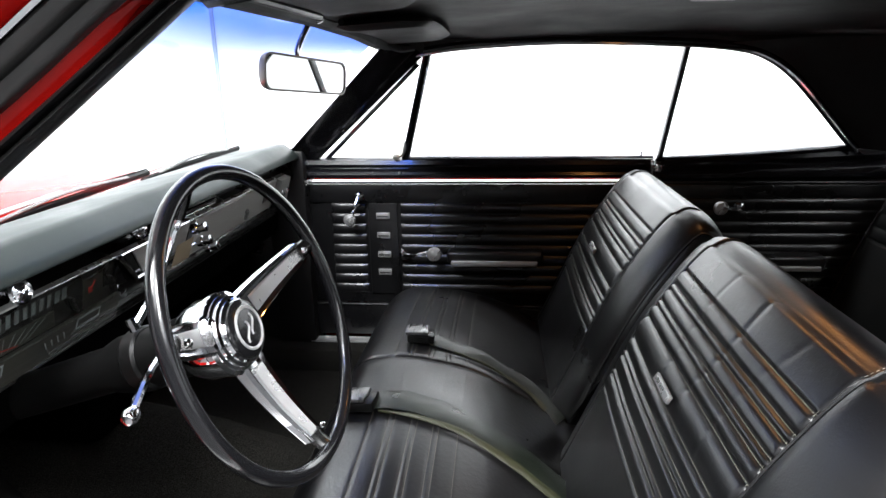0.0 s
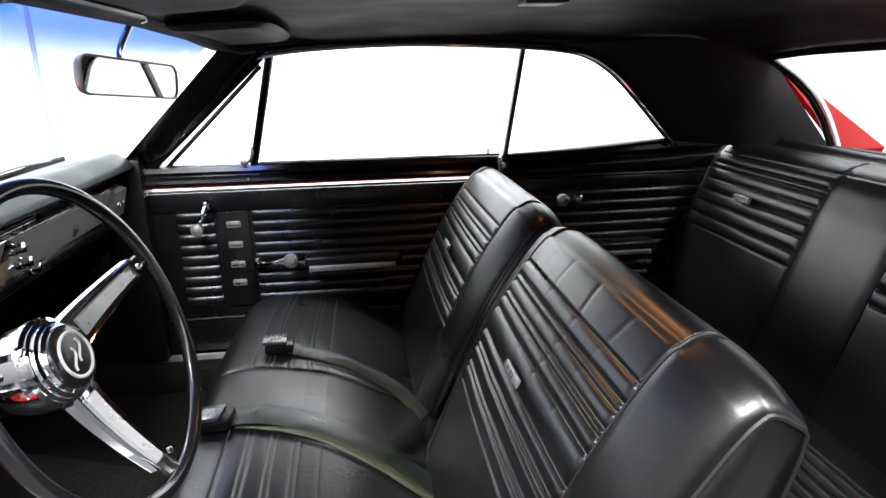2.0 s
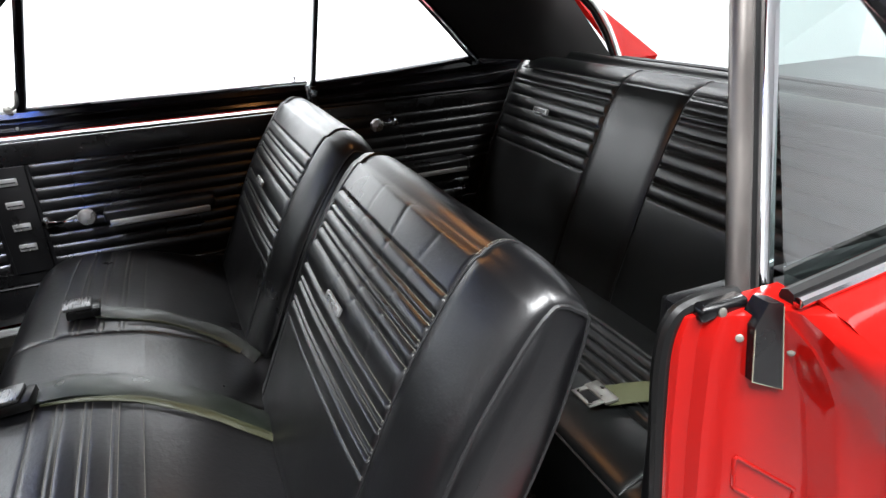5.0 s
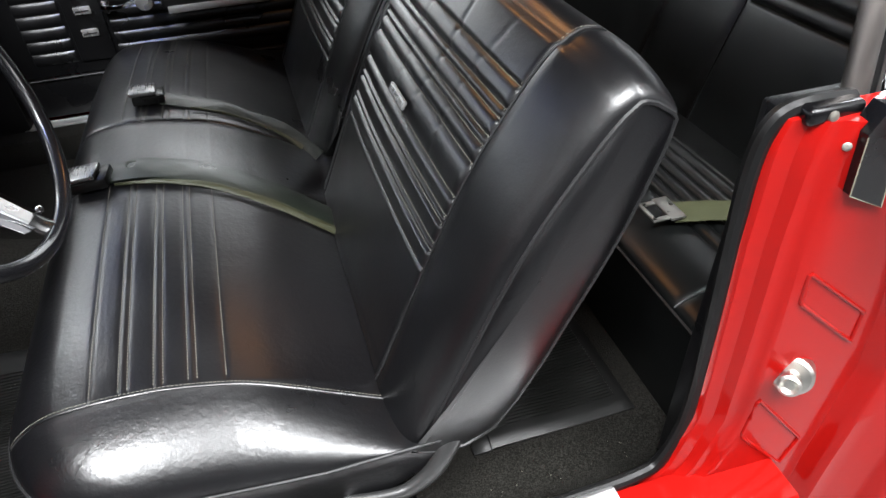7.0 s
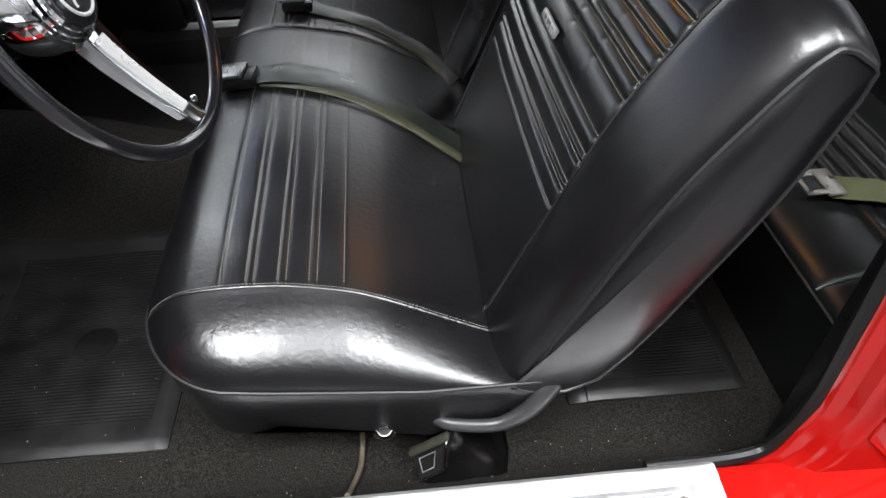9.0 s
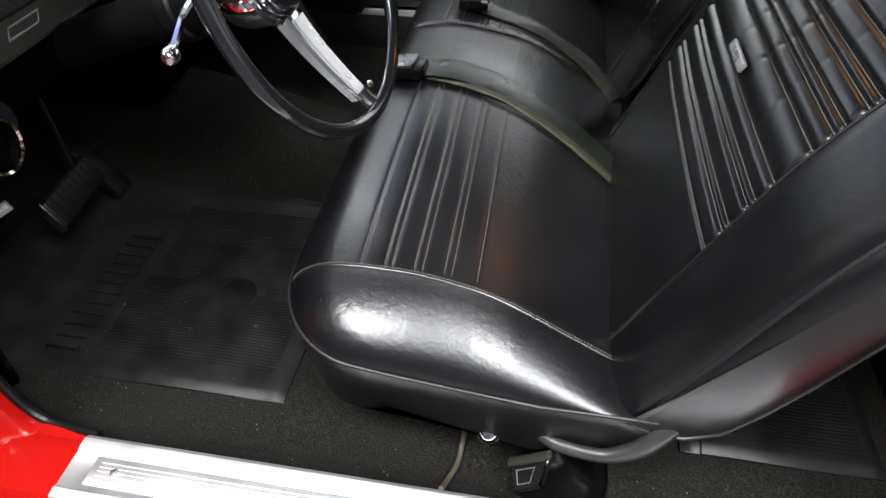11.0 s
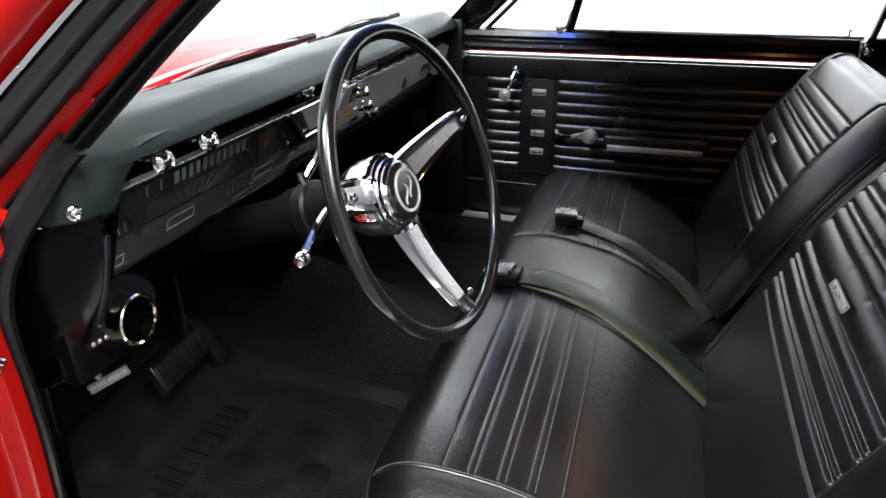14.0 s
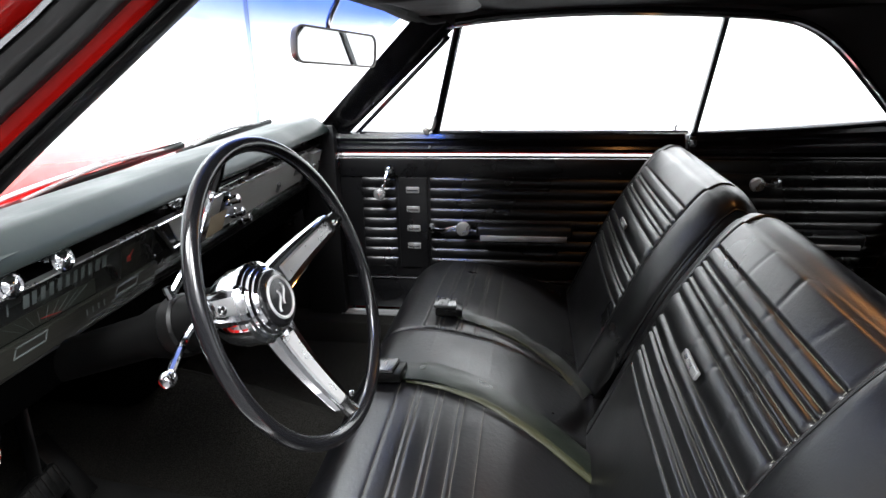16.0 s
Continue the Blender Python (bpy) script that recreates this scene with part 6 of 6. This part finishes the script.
vr = thing("fresh_air_vent", (-0.665, 0.555, 0.70), "round kick-panel air vent with a yellowed chrome ring", "air vent")
part("ring", lathe([(-0.020, 0.033), (0.002, 0.034), (0.010, 0.0355), (0.016, 0.0360), (0.018, 0.034), (0.016, 0.031), (0.004, 0.0285), (0.000, 0.029), (-0.004, 0.027), (-0.020, 0.0265)], (-0.668, 0.553, 0.703), (1, 0.12, 0.05), 36), YELLOWED, vr, "yellowed chrome ring")
part("inner_lip", lathe([(-0.030, 0.0265), (-0.026, 0.0285), (-0.022, 0.0265), (-0.026, 0.0245), (-0.030, 0.0265)], (-0.668, 0.553, 0.703), (1, 0.12, 0.05), 36, caps=False), YELLOWED, vr, "yellowed inner lip")
part("flange", loft([[Vector((-0.683 + o, 0.560 + dy * k, 0.708 + dz * k)) for dy, dz in [(0.052 * math.cos(a) * (1.0 + 0.18 * math.cos(2 * a)), 0.056 * math.sin(a)) for a in lin(0, 2 * math.pi, 33)[:-1]]] for o, k in ((-0.012, 1.0), (0.0, 1.0), (0.004, 0.95), (0.004, 0.80))], caps=True), DOOR_PAINT, vr, "glossy black mounting flange")
# black plug whose colour stands for the shade in the vent's hollow
part("throat", lathe([(-0.06, 0.024), (-0.058, 0.025), (-0.03, 0.026), (-0.002, 0.0278), (0.001, 0.027), (0.0, 0.001)], (-0.668, 0.553, 0.703), (1, 0.12, 0.05), 24), SHADE_BLACK, vr)
part("housing", join(lathe([(-0.08, 0.038), (-0.03, 0.043), (-0.014, 0.044), (-0.010, 0.037)], (-0.668, 0.553, 0.703), (1, 0.12, 0.05), 30), box(-0.72, -0.685, 0.47, 0.56, 0.64, 0.76, 0.01)), PLASTIC, vr, "black housing")
for i, z in enumerate((0.710, 0.709, 0.708)):
    part("vent_screw", lathe([(0, 0.0035), (0.003, 0.002)], (-0.655, 0.482 + 0.010 * i, z), (1, 0, 0), 8), FRESH, vr)
br = thing("brake_release_handle", (-0.765, 0.57, 0.55), "grey brake release handle with white lettering under the dash", "brake handle")
bu = Vector((0.030, 0.040, 0.013)).normalized()
bn = bu.cross(Vector((-0.38, 0.0, 0.92))).normalized()
bmx = Matrix((bu, bn.cross(bu), bn)).transposed().to_4x4()
bmx.translation = (-0.775, 0.580, 0.555)
part("handle", box(-0.031, 0.031, -0.0082, 0.0082, -0.004, 0.004, 0.002, m=bmx), LABEL, br)
part("stem", tube([(-0.785, 0.574, 0.560), (-0.80, 0.566, 0.578)], 0.006, 8), FRESH, br)


def lettering(text, size, m, mat, parent, name="lettering"):
    cu = bpy.data.curves.new(name, "FONT")
    cu.body, cu.size, cu.align_x, cu.align_y, cu.extrude = text, size, "CENTER", "CENTER", 0.0002
    tmp = bpy.data.objects.new(name, cu)
    me = bpy.data.meshes.new_from_object(tmp)
    bpy.data.objects.remove(tmp)
    me.transform(m)
    me.materials.append(mat)
    ob = new(name, me)
    WORLD_OF[ob] = Matrix.Identity(4)
    ob.parent = parent
    ob.matrix_parent_inverse = WORLD_OF[parent].inverted()
    return ob


lettering("BRAKE RELEASE", 0.0080, bmx @ Matrix.Translation((0, 0, 0.0044)), WHITEM, br)

# ---- jamb details on the driver side ----
part("weatherstrip", tube(smooth_path([(0.30, 0.396, 0.322), (0.42, 0.398, 0.323), (0.468, 0.402, 0.345), (0.490, 0.404, 0.44), (0.480, 0.404, 0.61), (0.471, 0.404, 0.727), (0.466, 0.404, 0.82), (0.474, 0.402, 0.862), (0.50, 0.400, 0.874), (0.55, 0.400, 0.872)], 6), 0.0095, 10), RUBBER, body, "black rubber door seal")
part("jamb_cap", box(0.488, 0.548, 0.378, 0.412, 0.862, 0.880, 0.006, 3), PLASTIC, body, "black rubber cap on the jamb")
part("cap_screw", lathe([(0, 0.0055), (0.003, 0.005), (0.004, 0.002)], (0.511, 0.379, 0.871), (0, -1, 0.3), 14), SCREW, body)
part("quarter_inner", box(0.50, 0.66, 0.405, 0.45, 0.25, 0.86, 0.004), DOOR_VINYL, body)
st = thing("door_striker", (0.587, 0.362, 0.521), "bare metal door striker bolt on the red jamb", "striker")
SA = Vector((-0.74, -0.58, 0.34)).normalized()
part("washer", lathe([(-0.012, 0.024), (0.010, 0.0245), (0.013, 0.021), (0.014, 0.008)], (0.587, 0.3635, 0.521), SA, 28), FRESH, st)
part("bolt", lathe([(0.012, 0.010), (0.028, 0.008), (0.030, 0.013), (0.040, 0.0135), (0.042, 0.010), (0.038, 0.006), (0.038, 0.001)], (0.587, 0.3635, 0.521), SA, 24), FRESH, st)
for p, nm in (((0.526, jamb_y(0.526, 0.845), 0.845), "screw"), ((0.592, jamb_y(0.592, 0.815), 0.815), "screw")):
    part("jamb_screw", lathe([(0, 0.0042), (0.0014, 0.0038), (0.002, 0.002), (0.0018, 0.001)], p, SA, 14), SCREW, body)


def bead(cs):
    """A pressed outline on the jamb: a rounded quadrilateral, given by its corners."""
    pts = []
    n = len(cs)
    for i, c in enumerate(cs):
        c, p, q = Vector(c), Vector(cs[i - 1]), Vector(cs[(i + 1) % n])
        for t in (0.16, 0.05):
            pts.append(c.lerp(p, t))
        pts.append(c.lerp((p + q) / 2, 0.03))
        for t in (0.05, 0.16, 0.5):
            pts.append(c.lerp(q, t))
    part("pressed_outline", tube([(x, jamb_y(x, z) - 0.0002, z) for x, z in pts], 0.0030, 8, closed=True), RED, body, "pressed outline in the red panel")


bead([(0.546, 0.693), (0.651, 0.606), (0.655, 0.555), (0.551, 0.648)])
bead([(0.553, 0.481), (0.655, 0.360), (0.640, 0.305), (0.550, 0.405)])
# hinge pillar: bolt, sticker
part("jamb_bolt", lathe([(0, 0.010), (0.002, 0.010), (0.003, 0.0075), (0.008, 0.0075), (0.009, 0.0042), (0.015, 0.004), (0.016, 0.001)], (-0.688, 0.388, 0.744), (0.6, -0.6, -0.5), 6), FRESH, body, "bare hexagon bolt")
sk = thing("sticker", (-0.705, 0.334, 0.59), "worn white paper sticker on the red door pillar", "sticker")
part("paper", slab([Vector((-0.706, 0.3275, 0.630)), Vector((-0.706, 0.3400, 0.628)), Vector((-0.711, 0.3395, 0.548)), Vector((-0.711, 0.3265, 0.552))], (-0.0006, 0.0, 0)), WHITEM, sk, smooth=False)
for i in range(3):
    part("print_bar", slab([Vector((-0.7045 - 0.0003 * i, 0.3300 + 0.003 * i, 0.618)), Vector((-0.7045 - 0.0003 * i, 0.3315 + 0.003 * i, 0.618)), Vector((-0.7085, 0.3315 + 0.003 * i, 0.566)), Vector((-0.7085, 0.3300 + 0.003 * i, 0.566))], (-0.0006, 0, 0)), PLASTIC, sk, smooth=False)

# ---- wipers on the cowl ----
for a, b in (((-0.93, 0.92, 0.905), (-0.90, 1.53, 0.935)), ((-0.93, 1.55, 0.910), (-0.855, 2.00, 0.940))):
    a, b = Vector(a), Vector(b)
    w = thing("windscreen_wiper", a, "grey metal windscreen wiper resting on the cowl", "wiper", group="wipers")
    mid = a.lerp(b, 0.5)
    ar = part("arm", tube(smooth_path([a + Vector((-0.05, -0.12, -0.02)), a.lerp(b, 0.15) + Vector((-0.03, 0, 0.012)), mid + Vector((-0.004, 0, 0.022))], 6), 0.0075, 8, flat=0.6), ALU, w, "bare metal wiper arm")
    part("pivot_cap", lathe([(0, 0.016), (0.014, 0.015), (0.020, 0.008), (0.021, 0.001)], a + Vector((-0.05, -0.12, -0.03)), (0.1, 0, 1), 18), ALU, ar)
    part("yoke", tube(smooth_path([a.lerp(b, 0.14) + Vector((0, 0, 0.006)), a.lerp(b, 0.32) + Vector((0, 0, 0.014)), mid + Vector((0, 0, 0.019)), a.lerp(b, 0.68) + Vector((0, 0, 0.014)), a.lerp(b, 0.86) + Vector((0, 0, 0.006))], 4), 0.0055, 8, flat=0.7), BRUSH_DARK, w, "grey metal blade holder")
    part("blade", tube(smooth_path([a, a.lerp(b, 0.25) + Vector((0, 0, 0.003)), mid + Vector((0, 0, 0.004)), b], 4), 0.0065, 6, flat=1.3), RUBBER, w, "black rubber blade")

# ---- the open driver's door ----
dd = thing("door_2", (-0.80, 0.28, 0.3), "driver door swung wide open, black ribbed inner trim", "door", kind="structure")
DM = Matrix.Translation((-0.765, 0.322, 0)) @ Matrix.Rotation(radians(-103), 4, "Z")
shell = box(-0.02, 1.12, -0.10, -0.005, 0.24, 0.88, 0.015, 3)
shell.transform(DM)
part("door_shell", shell, RED, dd)
trim_ = box(-0.01, 1.10, -0.004, 0.012, 0.26, 0.87, 0.006)
trim_.transform(DM)
part("door_trim", trim_, MAT_RUBBER, dd)
for i in range(14):
    r_ = tube([(0.04, 0.012, 0.36 + 0.033 * i), (1.04, 0.012, 0.36 + 0.033 * i)], 0.011, 8, flat=0.5, up=(0, 1, 0))
    r_.transform(DM)
    part("trim_rib", r_, MAT_RUBBER, dd)

dl = thing("dome_light", (0.36, CY, 1.29), "warm dome light in the middle of the headliner", "dome light")
part("bezel", box(0.32, 0.40, CY - 0.035, CY + 0.035, 1.283, 1.297, 0.005), DARK_METAL, dl)

# ---- lint on the carpet and the mat ----
rng = random.Random(5)
bm = bmesh.new()
for i in range(330):
    x, y = rng.uniform(-0.80, 0.50), rng.choice((rng.uniform(0.41, 0.56), rng.uniform(0.55, 0.95)))
    if x > -0.36 and y > 0.50:
        continue
    z = floor_f(x, y).z + (0.0165 if (-0.85 < x < -0.39 and 0.555 < y) else 0.003)
    r, a = rng.uniform(0.0004, 0.0011), rng.uniform(0, 6.28)
    d, e = Vector((math.cos(a), math.sin(a), 0)) * r * rng.uniform(1, 2.2), Vector((-math.sin(a), math.cos(a), 0)) * r * 0.6
    c = Vector((x, y, z))
    vs = [bm.verts.new(c + q) for q in (d, e, -d, -e, Vector((0, 0, r)), Vector((0, 0, -r)))]
    for j in range(4):
        bm.faces.new((vs[j], vs[(j + 1) % 4], vs[4]))
        bm.faces.new((vs[(j + 1) % 4], vs[j], vs[5]))
tagged(part("lint", bm, material("pale_lint", (0.20, 0.19, 0.16), 0.9, vary=0.4, scale=40), smooth=False), "pale lint and crumbs scattered on the carpet", "lint", kind="stuff")
